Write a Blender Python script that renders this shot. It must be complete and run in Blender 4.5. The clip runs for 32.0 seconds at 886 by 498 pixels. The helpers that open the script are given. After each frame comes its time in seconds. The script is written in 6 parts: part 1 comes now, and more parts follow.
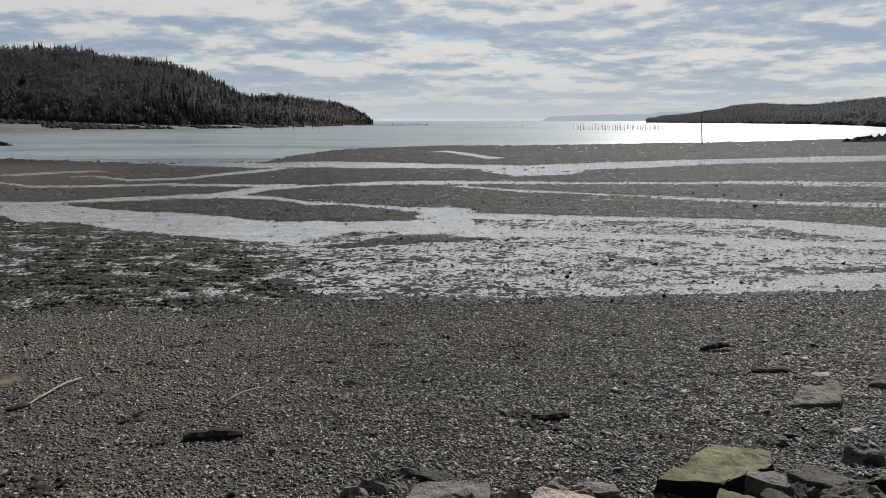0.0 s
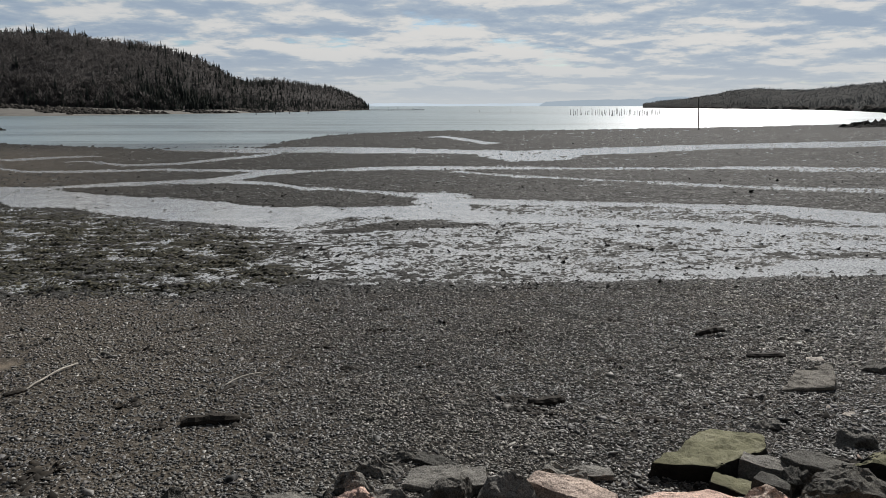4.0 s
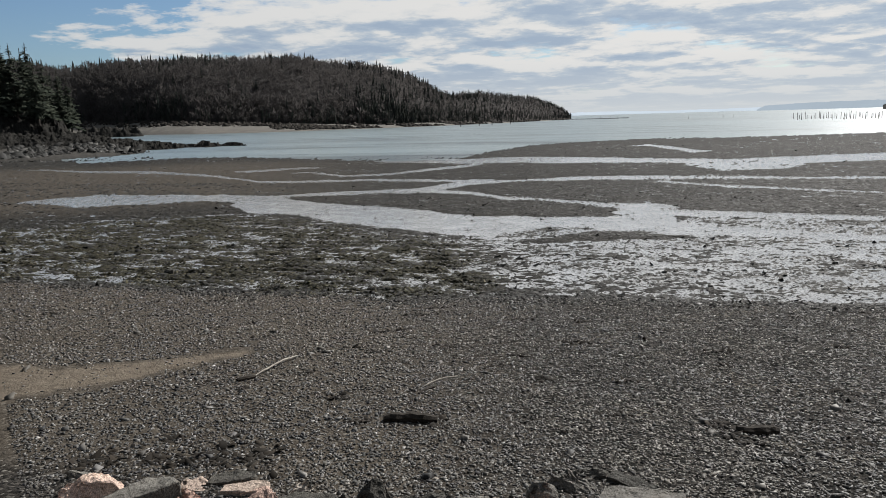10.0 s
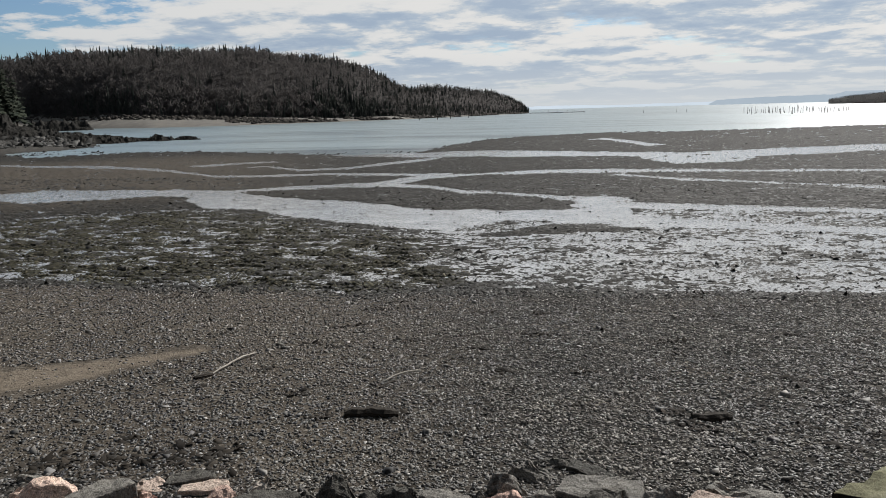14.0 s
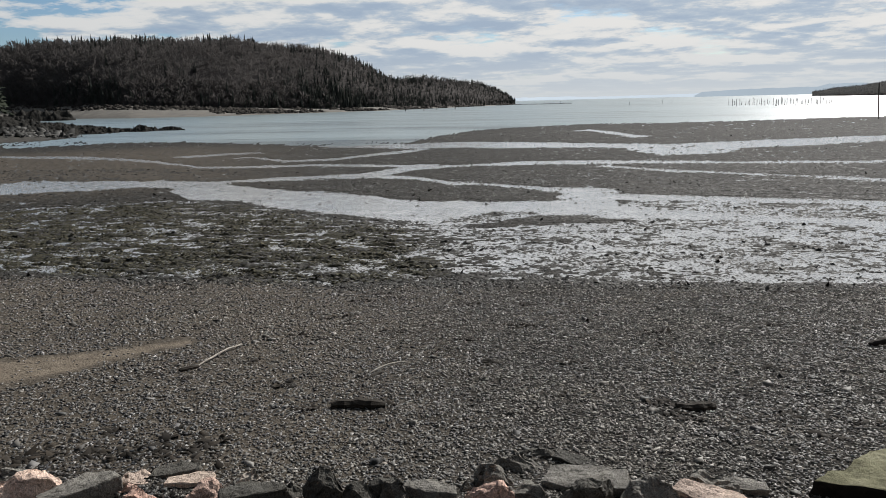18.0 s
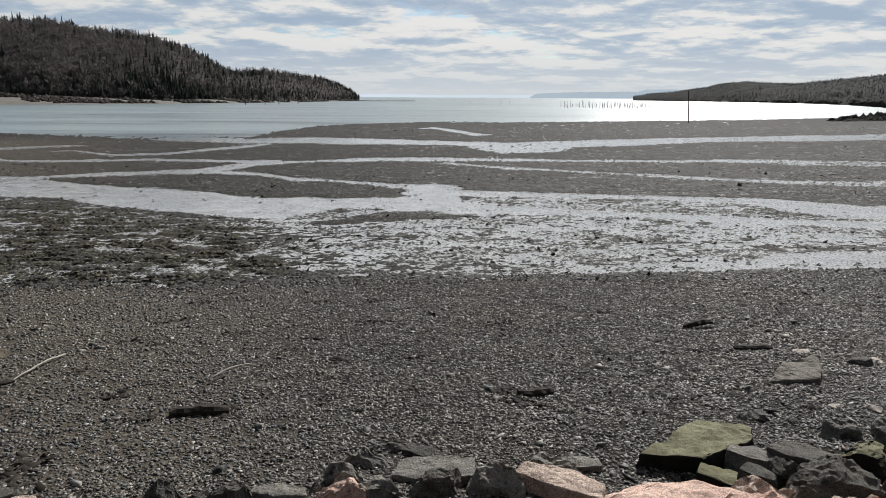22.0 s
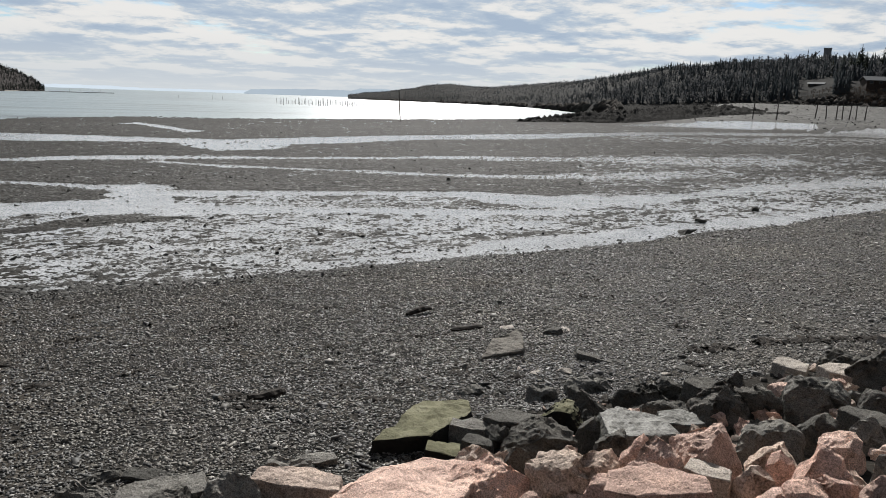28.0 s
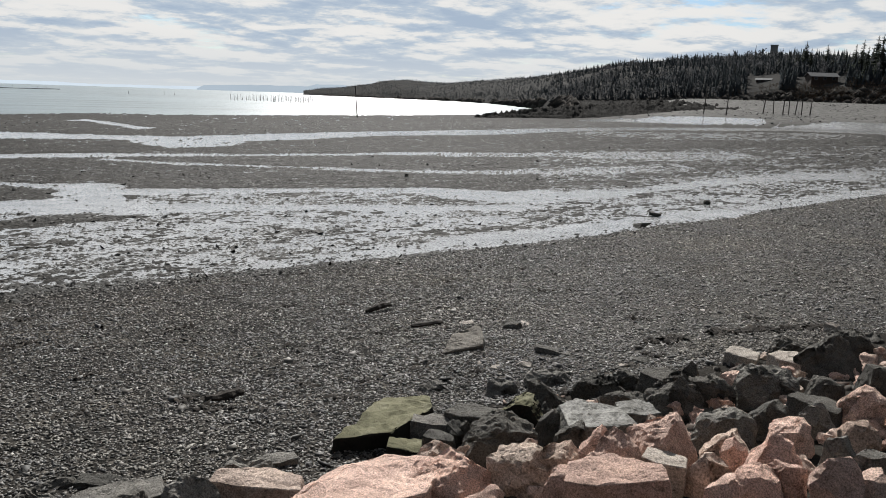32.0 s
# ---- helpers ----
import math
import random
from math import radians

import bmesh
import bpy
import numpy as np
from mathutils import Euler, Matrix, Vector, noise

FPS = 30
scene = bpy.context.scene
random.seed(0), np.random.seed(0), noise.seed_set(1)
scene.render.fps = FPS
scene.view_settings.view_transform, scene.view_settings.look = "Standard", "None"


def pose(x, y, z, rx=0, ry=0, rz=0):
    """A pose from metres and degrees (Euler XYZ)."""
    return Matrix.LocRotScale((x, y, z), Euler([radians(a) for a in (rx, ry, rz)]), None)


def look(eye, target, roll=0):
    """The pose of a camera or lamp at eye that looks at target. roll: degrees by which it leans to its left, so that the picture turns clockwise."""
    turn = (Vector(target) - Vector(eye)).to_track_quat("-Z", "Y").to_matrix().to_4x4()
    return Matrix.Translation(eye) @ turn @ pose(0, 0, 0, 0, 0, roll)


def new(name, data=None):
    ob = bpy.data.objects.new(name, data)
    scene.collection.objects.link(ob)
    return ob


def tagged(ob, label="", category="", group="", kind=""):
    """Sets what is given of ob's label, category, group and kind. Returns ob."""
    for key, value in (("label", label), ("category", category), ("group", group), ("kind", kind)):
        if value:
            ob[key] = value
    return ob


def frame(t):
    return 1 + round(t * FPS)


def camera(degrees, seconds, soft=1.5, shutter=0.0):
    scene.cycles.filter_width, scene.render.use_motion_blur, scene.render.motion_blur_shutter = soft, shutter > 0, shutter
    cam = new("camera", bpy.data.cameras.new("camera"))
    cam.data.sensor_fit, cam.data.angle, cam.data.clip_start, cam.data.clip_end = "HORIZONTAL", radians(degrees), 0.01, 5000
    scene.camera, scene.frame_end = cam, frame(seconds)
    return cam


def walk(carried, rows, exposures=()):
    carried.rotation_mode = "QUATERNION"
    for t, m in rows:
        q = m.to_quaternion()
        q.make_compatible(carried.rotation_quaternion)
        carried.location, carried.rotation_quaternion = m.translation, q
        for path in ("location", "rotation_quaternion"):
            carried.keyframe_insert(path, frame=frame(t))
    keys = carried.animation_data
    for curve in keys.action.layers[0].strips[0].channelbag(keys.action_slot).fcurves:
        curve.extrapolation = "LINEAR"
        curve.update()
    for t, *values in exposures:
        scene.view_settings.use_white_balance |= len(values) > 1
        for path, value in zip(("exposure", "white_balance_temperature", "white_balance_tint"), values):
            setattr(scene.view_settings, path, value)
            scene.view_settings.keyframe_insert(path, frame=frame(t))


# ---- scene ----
cam = camera(63.8, 32.0, soft=0.75)
EYE = 3.6
# seconds, yaw, pitch, roll: the camera turns where it is, held in the hand
ROWS = [
    (0, 0.00, -10.25, -0.16),
    (0.5, -0.16, -10.35, -0.14),
    (1, -0.39, -10.38, -0.17),
    (1.5, -0.40, -10.44, -0.17),
    (2, -0.53, -10.71, -0.10),
    (2.5, -0.52, -10.70, 0.02),
    (4.5, -0.02, -11.64, -0.32),
    (5, 1.46, -11.69, -0.38),
    (5.5, 3.85, -11.63, -0.52),
    (6, 6.24, -11.48, -0.84),
    (6.5, 7.08, -11.33, -0.73),
    (7, 7.77, -11.17, -0.77),
    (7.5, 9.16, -11.08, -0.95),
    (8, 11.21, -10.97, -1.26),
    (8.5, 12.70, -10.86, -1.51),
    (9, 14.59, -10.52, -1.74),
    (9.5, 15.51, -10.43, -1.78),
    (10, 15.83, -10.39, -1.64),
    (10.5, 15.09, -10.35, -1.54),
    (11, 14.46, -10.42, -1.57),
    (11.5, 14.01, -10.49, -1.53),
    (12, 13.57, -10.62, -1.47),
    (12.5, 13.31, -10.66, -1.46),
    (13, 13.12, -10.65, -1.48),
    (13.5, 12.70, -10.88, -1.43),
    (14, 12.54, -10.97, -1.55),
    (14.5, 12.42, -11.21, -1.66),
    (16.5, 12.02, -11.24, -1.86),
    (17, 11.84, -11.27, -1.67),
    (17.5, 11.67, -11.51, -1.47),
    (18, 11.45, -11.69, -1.38),
    (18.5, 11.28, -11.82, -1.42),
    (19, 11.02, -11.88, -1.39),
    (19.5, 10.04, -11.90, -1.14),
    (20, 8.55, -12.00, -0.93),
    (20.5, 6.71, -12.05, -0.76),
    (21, 4.75, -12.08, -0.65),
    (21.5, 1.96, -12.11, -0.24),
    (22, -1.12, -12.09, 0.27),
    (22.5, -4.18, -12.07, 0.57),
    (23, -6.54, -12.15, 0.75),
    (23.5, -8.82, -12.28, 0.91),
    (24, -11.39, -12.23, 1.03),
    (24.5, -13.10, -12.30, 1.20),
    (25, -15.09, -12.26, 1.40),
    (25.5, -16.86, -12.21, 1.46),
    (27.5, -22.65, -11.91, 1.90),
    (28, -23.55, -11.90, 1.87),
    (28.5, -24.68, -11.86, 1.94),
    (29, -25.68, -11.93, 1.99),
    (29.5, -26.14, -11.81, 1.96),
    (30, -26.15, -11.83, 1.81),
    (30.5, -26.30, -11.88, 1.85),
    (31, -26.38, -11.92, 1.77),
    (31.5, -26.44, -12.04, 1.85),
    (32, -26.93, -12.11, 1.82),
]
walk(cam, [(t, pose(0, 0, EYE, 90 + pitch, 0, yaw) @ pose(0, 0, 0, 0, 0, roll)) for t, yaw, pitch, roll in ROWS],
     [(0, 0.22), (2.5, 0.22), (5, 0.19), (7, 0.36), (21, 0.40), (24, 0.46), (32, 0.47)])

# ---- world and sun ----
SUN_AZ, SUN_EL = -23.0, 34.0          # degrees; azimuth to the left of +y
world = bpy.data.worlds.new("sky")
scene.world = world
world.use_nodes = True
wn, wl = world.node_tree.nodes, world.node_tree.links
wn.clear()
w_out, w_bg = wn.new("ShaderNodeOutputWorld"), wn.new("ShaderNodeBackground")
w_sky = wn.new("ShaderNodeTexSky")
w_sky.sky_type, w_sky.sun_disc = "NISHITA", False
w_sky.sun_elevation, w_sky.sun_rotation = radians(SUN_EL), radians(-SUN_AZ)
w_sky.air_density, w_sky.dust_density = 1.0, 0.6
w_bg.inputs["Strength"].default_value = 0.060
w_co = wn.new("ShaderNodeTexCoord")
w_sep = wn.new("ShaderNodeSeparateXYZ")
wl.new(w_co.outputs["Generated"], w_sep.inputs[0])


def wmath(op, a, b=None, clamp=False, c=None):
    n = wn.new("ShaderNodeMath")
    n.operation, n.use_clamp = op, clamp
    for i, v in enumerate((a, b, c)):
        if v is None:
            continue
        if isinstance(v, (int, float)):
            n.inputs[i].default_value = v
        else:
            wl.new(v, n.inputs[i])
    return n.outputs[0]


def wnoise(vec, scale, detail, rough, distort=0.0):
    n = wn.new("ShaderNodeTexNoise")
    n.inputs["Scale"].default_value, n.inputs["Detail"].default_value = scale, detail
    n.inputs["Roughness"].default_value, n.inputs["Distortion"].default_value = rough, distort
    wl.new(vec, n.inputs["Vector"])
    return n.outputs["Fac"]


def wramp(fac, stops):
    n = wn.new("ShaderNodeValToRGB")
    e = n.color_ramp.elements
    while len(e) < len(stops):
        e.new(0.5)
    for el, (p, c) in zip(e, stops):
        el.position, el.color = p, (*c, 1) if len(c) == 3 else c
    wl.new(fac, n.inputs[0])
    return n.outputs[0]


# a sheet of cloud seen at its true slant: the direction over its height
w_h = wmath("ADD", wmath("MAXIMUM", w_sep.outputs[2], 0.0), 0.12)
w_vec = wn.new("ShaderNodeCombineXYZ")
wl.new(wmath("DIVIDE", w_sep.outputs[0], w_h), w_vec.inputs[0])
wl.new(wmath("DIVIDE", w_sep.outputs[1], w_h), w_vec.inputs[1])
w_vec.inputs[2].default_value = 3.7
def w_scaled(k):
    n = wn.new("ShaderNodeVectorMath")
    n.operation = "MULTIPLY"
    wl.new(w_vec.outputs[0], n.inputs[0])
    n.inputs[1].default_value = (k, k, 1.0)
    return n.outputs[0]


def w_cover(vec):
    """Heaps of cloud in drifting rows: broad banks, heaps on them, frayed edges."""
    broad, heap, fray = wnoise(vec, 0.6, 3.0, 0.5), wnoise(vec, 1.7, 8.0, 0.56, 0.15), wnoise(vec, 5.5, 8.0, 0.62)
    return wmath("ADD", wmath("ADD", wmath("MULTIPLY", broad, 0.30), wmath("MULTIPLY", heap, 0.50)), wmath("MULTIPLY", fray, 0.20))


cover = w_cover(w_vec.outputs[0])
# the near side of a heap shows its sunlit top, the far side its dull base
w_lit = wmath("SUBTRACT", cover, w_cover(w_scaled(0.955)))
# the cloud breaks up over the headland
w_gap = wn.new("ShaderNodeVectorMath")
w_gap.operation = "DOT_PRODUCT"
wl.new(w_co.outputs["Generated"], w_gap.inputs[0])
w_gap.inputs[1].default_value = (-0.745, 0.60, 0.29)
cover = wmath("SUBTRACT", cover, wmath("MULTIPLY", wmath("MULTIPLY_ADD", w_gap.outputs["Value"], 7.0, True, -6.0), 0.19))
w_mask = wramp(cover, [(0.385, (0, 0, 0)), (0.415, (0.75, 0.75, 0.75)), (0.445, (1, 1, 1))])
w_shade = wmath("SUBTRACT", cover, wmath("MULTIPLY", w_lit, 1.6))
w_cloud = wramp(w_shade, [(0.42, (9.6, 9.6, 9.5)), (0.462, (9.0, 9.15, 9.2)), (0.495, (7.2, 7.8, 8.4)), (0.53, (5.6, 6.6, 7.8)), (0.60, (4.6, 5.7, 7.2))])
# haze low over the horizon
w_low = wramp(w_sep.outputs[2], [(0.0, (1, 1, 1)), (0.02, (0.7, 0.7, 0.7)), (0.075, (0, 0, 0))])


def wmix(fac, a, b, mode="MIX"):
    n = wn.new("ShaderNodeMix")
    n.data_type, n.blend_type = "RGBA", mode
    for key, v in (("Factor", fac), ("A", a), ("B", b)):
        if isinstance(v, (int, float)):
            n.inputs[key].default_value = v
        elif isinstance(v, tuple):
            n.inputs[key].default_value = (*v, 1)
        else:
            wl.new(v, n.inputs[key])
    return n.outputs["Result"]


# clouds scatter the light forward: bright towards the sun, dull away from it
w_dot = wn.new("ShaderNodeVectorMath")
w_dot.operation = "DOT_PRODUCT"
wl.new(w_co.outputs["Generated"], w_dot.inputs[0])
w_dot.inputs[1].default_value = (-math.sin(radians(SUN_AZ)) * math.cos(radians(SUN_EL)), math.cos(radians(SUN_AZ)) * math.cos(radians(SUN_EL)), math.sin(radians(SUN_EL)))
w_fwd = wramp(wmath("MULTIPLY_ADD", w_dot.outputs["Value"], 0.5, False, 0.5), [(0.0, (0.24, 0.247, 0.262)), (0.45, (0.36, 0.37, 0.388)), (0.66, (0.82, 0.84, 0.86)), (0.92, (1.04, 1.03, 1.02))])
blue = wmix(1.0, w_sky.outputs[0], (0.72, 0.88, 1.08), "MULTIPLY")
cloudy = wmix(w_mask, blue, wmix(1.0, w_cloud, w_fwd, "MULTIPLY"))
haze = wmix(1.0, (7.6, 8.1, 8.5), w_fwd, "MULTIPLY")
# the unseen sky overhead is darkened, to deepen the shade on the stones
w_top = wramp(w_sep.outputs[2], [(0.16, (1, 1, 1)), (0.55, (0.42, 0.43, 0.45)), (1.0, (0.34, 0.35, 0.37))])
wl.new(wmix(1.0, wmix(w_low, cloudy, haze), w_top, "MULTIPLY"), w_bg.inputs["Color"])
wl.new(w_bg.outputs[0], w_out.inputs[0])

sun = new("sun", bpy.data.lights.new("sun", "SUN"))
sun.data.energy, sun.data.angle, sun.data.color = 4.8, radians(0.6), (1.0, 0.975, 0.94)
s_az, s_el = radians(SUN_AZ), radians(SUN_EL)
sun.matrix_world = look((-60 * math.sin(s_az) * math.cos(s_el), 60 * math.cos(s_az) * math.cos(s_el), 60 * math.sin(s_el)), (0, 0, 0))


# ---- materials ----
def shader(name, rough=0.8, metal=0.0, spec=0.5):
    m = bpy.data.materials.new(name)
    m.use_nodes = True
    b = m.node_tree.nodes["Principled BSDF"]
    b.inputs["Roughness"].default_value, b.inputs["Metallic"].default_value = rough, metal
    b.inputs["Specular IOR Level"].default_value = spec
    return m, m.node_tree.nodes, m.node_tree.links, b


def tex(nodes, links, kind, scale, vec=None, detail=5.0, rough=0.6, out=None):
    n = nodes.new(kind)
    n.inputs["Scale"].default_value = scale
    if kind == "ShaderNodeTexNoise":
        n.inputs["Detail"].default_value, n.inputs["Roughness"].default_value = detail, rough
    if vec is not None:
        links.new(vec, n.inputs["Vector"])
    return n.outputs[out if out else 0]


def ramp(nodes, links, fac, stops):
    n = nodes.new("ShaderNodeValToRGB")
    e = n.color_ramp.elements
    while len(e) < len(stops):
        e.new(0.5)
    for el, (p, c) in zip(e, stops):
        el.position, el.color = p, (*c, 1)
    links.new(fac, n.inputs[0])
    return n.outputs[0]


def blend(nodes, links, fac, a, b, mode="MIX"):
    n = nodes.new("ShaderNodeMix")
    n.data_type, n.blend_type = "RGBA", mode
    for key, v in (("Factor", fac), ("A", a), ("B", b)):
        if isinstance(v, (int, float)):
            n.inputs[key].default_value = v
        elif isinstance(v, tuple):
            n.inputs[key].default_value = (*v, 1)
        else:
            links.new(v, n.inputs[key])
    return n.outputs["Result"]


def bump(nodes, links, b, height, strength, distance, chain=None):
    n = nodes.new("ShaderNodeBump")
    n.inputs["Strength"].default_value, n.inputs["Distance"].default_value = strength, distance
    links.new(height, n.inputs["Height"])
    if chain is not None:
        links.new(chain, n.inputs["Normal"])
    links.new(n.outputs[0], b.inputs["Normal"])
    return n.outputs[0]


def stone_mat(name, tones, rough=0.75, grain=9.0, relief=0.02, islands=False, spec=0.12):
    """Stone: a tone for each block, mottled at two scales, pitted."""
    m, n, l, b = shader(name, rough, spec=spec)
    co = n.new("ShaderNodeTexCoord").outputs["Object"]
    rnd = n.new("ShaderNodeNewGeometry").outputs["Random Per Island"] if islands else n.new("ShaderNodeObjectInfo").outputs["Random"]
    k = len(tones)
    base = ramp(n, l, rnd, [(i / max(1, k - 1), c) for i, c in enumerate(tones)])
    coarse = tex(n, l, "ShaderNodeTexNoise", grain * 0.35, co, 6, 0.65)
    fine_ = tex(n, l, "ShaderNodeTexNoise", grain * 8, co, 5, 0.7)
    pits = tex(n, l, "ShaderNodeTexNoise", grain * 1.5, co, 9, 0.72)
    c = blend(n, l, 1.0, base, ramp(n, l, coarse, [(0.3, (0.62, 0.60, 0.58)), (0.5, (0.97, 0.97, 0.97)), (0.72, (1.25, 1.24, 1.2))]), "MULTIPLY")
    c = blend(n, l, 1.0, c, ramp(n, l, fine_, [(0.34, (0.4, 0.4, 0.4)), (0.5, (0.97, 0.97, 0.97)), (0.66, (1.5, 1.5, 1.5))]), "MULTIPLY")
    c = blend(n, l, 1.0, c, ramp(n, l, pits, [(0.34, (0.5, 0.49, 0.48)), (0.43, (1.05, 1.05, 1.05))]), "MULTIPLY")
    l.new(c, b.inputs["Base Color"])
    bump(n, l, b, fine_, 0.4, relief * 0.25, bump(n, l, b, pits, 0.8, relief * 1.1))
    return m


def plain_mat(name, lo, hi, rough=0.8, scale=3.0, relief=0.01, spec=0.4):
    m, n, l, b = shader(name, rough, spec=spec)
    co = n.new("ShaderNodeTexCoord").outputs["Object"]
    a = tex(n, l, "ShaderNodeTexNoise", scale, co, 6, 0.65)
    l.new(ramp(n, l, a, [(0.3, lo), (0.7, hi)]), b.inputs["Base Color"])
    bump(n, l, b, tex(n, l, "ShaderNodeTexNoise", scale * 6, co, 4, 0.7), 0.7, relief)
    return m


def thin_mat(name, tones, through_=0.5):
    """Twigs and needles: a tone for each, and part of the light comes through from behind."""
    m = bpy.data.materials.new(name)
    m.use_nodes = True
    n, l = m.node_tree.nodes, m.node_tree.links
    n.remove(n["Principled BSDF"])
    rnd = n.new("ShaderNodeNewGeometry").outputs["Random Per Island"]
    c = ramp(n, l, rnd, [(i / (len(tones) - 1), t) for i, t in enumerate(tones)])
    d, t, mix = n.new("ShaderNodeBsdfDiffuse"), n.new("ShaderNodeBsdfTranslucent"), n.new("ShaderNodeMixShader")
    l.new(c, d.inputs["Color"])
    l.new(c, t.inputs["Color"])
    mix.inputs[0].default_value = through_
    l.new(d.outputs[0], mix.inputs[1])
    l.new(t.outputs[0], mix.inputs[2])
    l.new(mix.outputs[0], n["Material Output"].inputs["Surface"])
    return m


def island_mat(name, tones, rough=0.8, spec=0.3):
    """A tone of its own for every leaf, pebble or twig of a joined mesh."""
    m, n, l, b = shader(name, rough, spec=spec)
    rnd = n.new("ShaderNodeNewGeometry").outputs["Random Per Island"]
    l.new(ramp(n, l, rnd, [(i / (len(tones) - 1), c) for i, c in enumerate(tones)]), b.inputs["Base Color"])
    return m


MAT = {}
MAT["P"] = stone_mat("pink_granite", [(0.58, 0.38, 0.305), (0.66, 0.47, 0.39), (0.50, 0.335, 0.275), (0.62, 0.47, 0.39), (0.45, 0.31, 0.255), (0.66, 0.52, 0.44)], 0.85, 11, 0.04)
MAT["B"] = stone_mat("brown_granite", [(0.42, 0.31, 0.245), (0.46, 0.37, 0.305), (0.36, 0.28, 0.235)], 0.75, 8, 0.03)
MAT["G"] = stone_mat("grey_stone", [(0.150, 0.142, 0.126), (0.198, 0.186, 0.166), (0.120, 0.113, 0.101)], 0.8, 10, 0.035)
MAT["D"] = stone_mat("dark_basalt", [(0.062, 0.059, 0.052), (0.085, 0.080, 0.070), (0.11, 0.102, 0.09)], 0.8, 10, 0.035)
MAT["S"] = stone_mat("slate", [(0.145, 0.141, 0.127), (0.17, 0.165, 0.149)], 0.6, 5, 0.008)
MAT["W"] = stone_mat("pale_stone", [(0.36, 0.315, 0.27), (0.30, 0.27, 0.235)], 0.75, 9, 0.01)
MAT["K"] = stone_mat("brown_slab", [(0.15, 0.135, 0.115), (0.15, 0.135, 0.115)], 0.8, 9, 0.02)
MAT["rock"] = stone_mat("shore_rock", [(0.028, 0.027, 0.025), (0.028, 0.027, 0.025)], 1.0, 0.9, 0.5, spec=0.03)


def algae_mat():
    """Dark stone whose upper face wears a skin of yellow-green weed."""
    m, n, l, b = shader("algae_stone", 0.85, spec=0.06)
    co = n.new("ShaderNodeTexCoord").outputs["Object"]
    a = tex(n, l, "ShaderNodeTexNoise", 3.0, co, 6, 0.65)
    f = tex(n, l, "ShaderNodeTexNoise", 28.0, co, 5, 0.7)
    # bare sides coloured darker still, for the shade on the block's front
    stone = ramp(n, l, a, [(0.3, (0.010, 0.010, 0.009)), (0.7, (0.026, 0.025, 0.022))])
    weed = ramp(n, l, a, [(0.3, (0.075, 0.072, 0.045)), (0.5, (0.155, 0.148, 0.092)), (0.7, (0.225, 0.214, 0.145))])
    sep = n.new("ShaderNodeSeparateXYZ")
    l.new(n.new("ShaderNodeNewGeometry").outputs["Normal"], sep.inputs[0])
    up = n.new("ShaderNodeMath")
    up.operation = "MULTIPLY_ADD"
    l.new(a, up.inputs[0])
    up.inputs[1].default_value = 0.6
    l.new(sep.outputs[2], up.inputs[2])
    l.new(blend(n, l, ramp(n, l, up.outputs[0], [(0.86, (0, 0, 0)), (1.14, (1, 1, 1))]), stone, weed), b.inputs["Base Color"])
    bump(n, l, b, f, 0.8, 0.02)
    return m


MAT["A"] = algae_mat()
MAT["pebble"] = island_mat("pebble", [(0.023, 0.022, 0.022), (0.081, 0.079, 0.074), (0.135, 0.122, 0.112), (0.04, 0.04, 0.039), (0.179, 0.166, 0.149), (0.063, 0.057, 0.05), (0.1, 0.092, 0.081), (0.026, 0.025, 0.026), (0.079, 0.073, 0.072), (0.232, 0.22, 0.204), (0.049, 0.049, 0.046), (0.355, 0.337, 0.316)], 0.62, 0.2)
pn, pl = MAT["pebble"].node_tree.nodes, MAT["pebble"].node_tree.links
pb = pn["Principled BSDF"]
pl.new(blend(pn, pl, 1.0, pb.inputs["Base Color"].links[0].from_socket, ramp(pn, pl, tex(pn, pl, "ShaderNodeTexNoise", 0.22, pn.new("ShaderNodeNewGeometry").outputs["Position"], 4, 0.65), [(0.35, (0.88, 0.90, 0.94)), (0.5, (0.99, 0.99, 0.98)), (0.65, (1.17, 1.13, 1.05))]), "MULTIPLY"), pb.inputs["Base Color"])
MAT["cobble"] = island_mat("wet_cobble", [(0.017, 0.017, 0.016), (0.039, 0.036, 0.033), (0.026, 0.026, 0.022), (0.047, 0.043, 0.038)], 0.8, 0.25)
MAT["far_cobble"] = island_mat("far_cobble", [(0.016, 0.016, 0.014), (0.040, 0.039, 0.036), (0.022, 0.022, 0.020), (0.075, 0.072, 0.067), (0.012, 0.012, 0.011), (0.13, 0.125, 0.118)], 0.8, 0.25)
MAT["chip"] = island_mat("stone_chips", [(0.030, 0.027, 0.024), (0.096, 0.084, 0.072), (0.054, 0.048, 0.042), (0.180, 0.132, 0.108), (0.021, 0.019, 0.018), (0.078, 0.072, 0.063)], 0.85, 0.2)
MAT["weed"] = island_mat("rockweed", [(0.022, 0.021, 0.014), (0.056, 0.052, 0.032), (0.036, 0.034, 0.023), (0.095, 0.083, 0.050), (0.016, 0.016, 0.013), (0.046, 0.046, 0.029)], 0.85, 0.2)
MAT["wrack"] = island_mat("dried_wrack", [(0.014, 0.012, 0.010), (0.03, 0.025, 0.02), (0.02, 0.017, 0.014), (0.042, 0.034, 0.026)], 0.9, 0.15)
# headland needles carry some haze in their colour, lighter and greyer than near ones
MAT["spruce"] = thin_mat("spruce_needles", [(0.046, 0.052, 0.049), (0.056, 0.062, 0.056), (0.066, 0.071, 0.061), (0.050, 0.057, 0.054)])
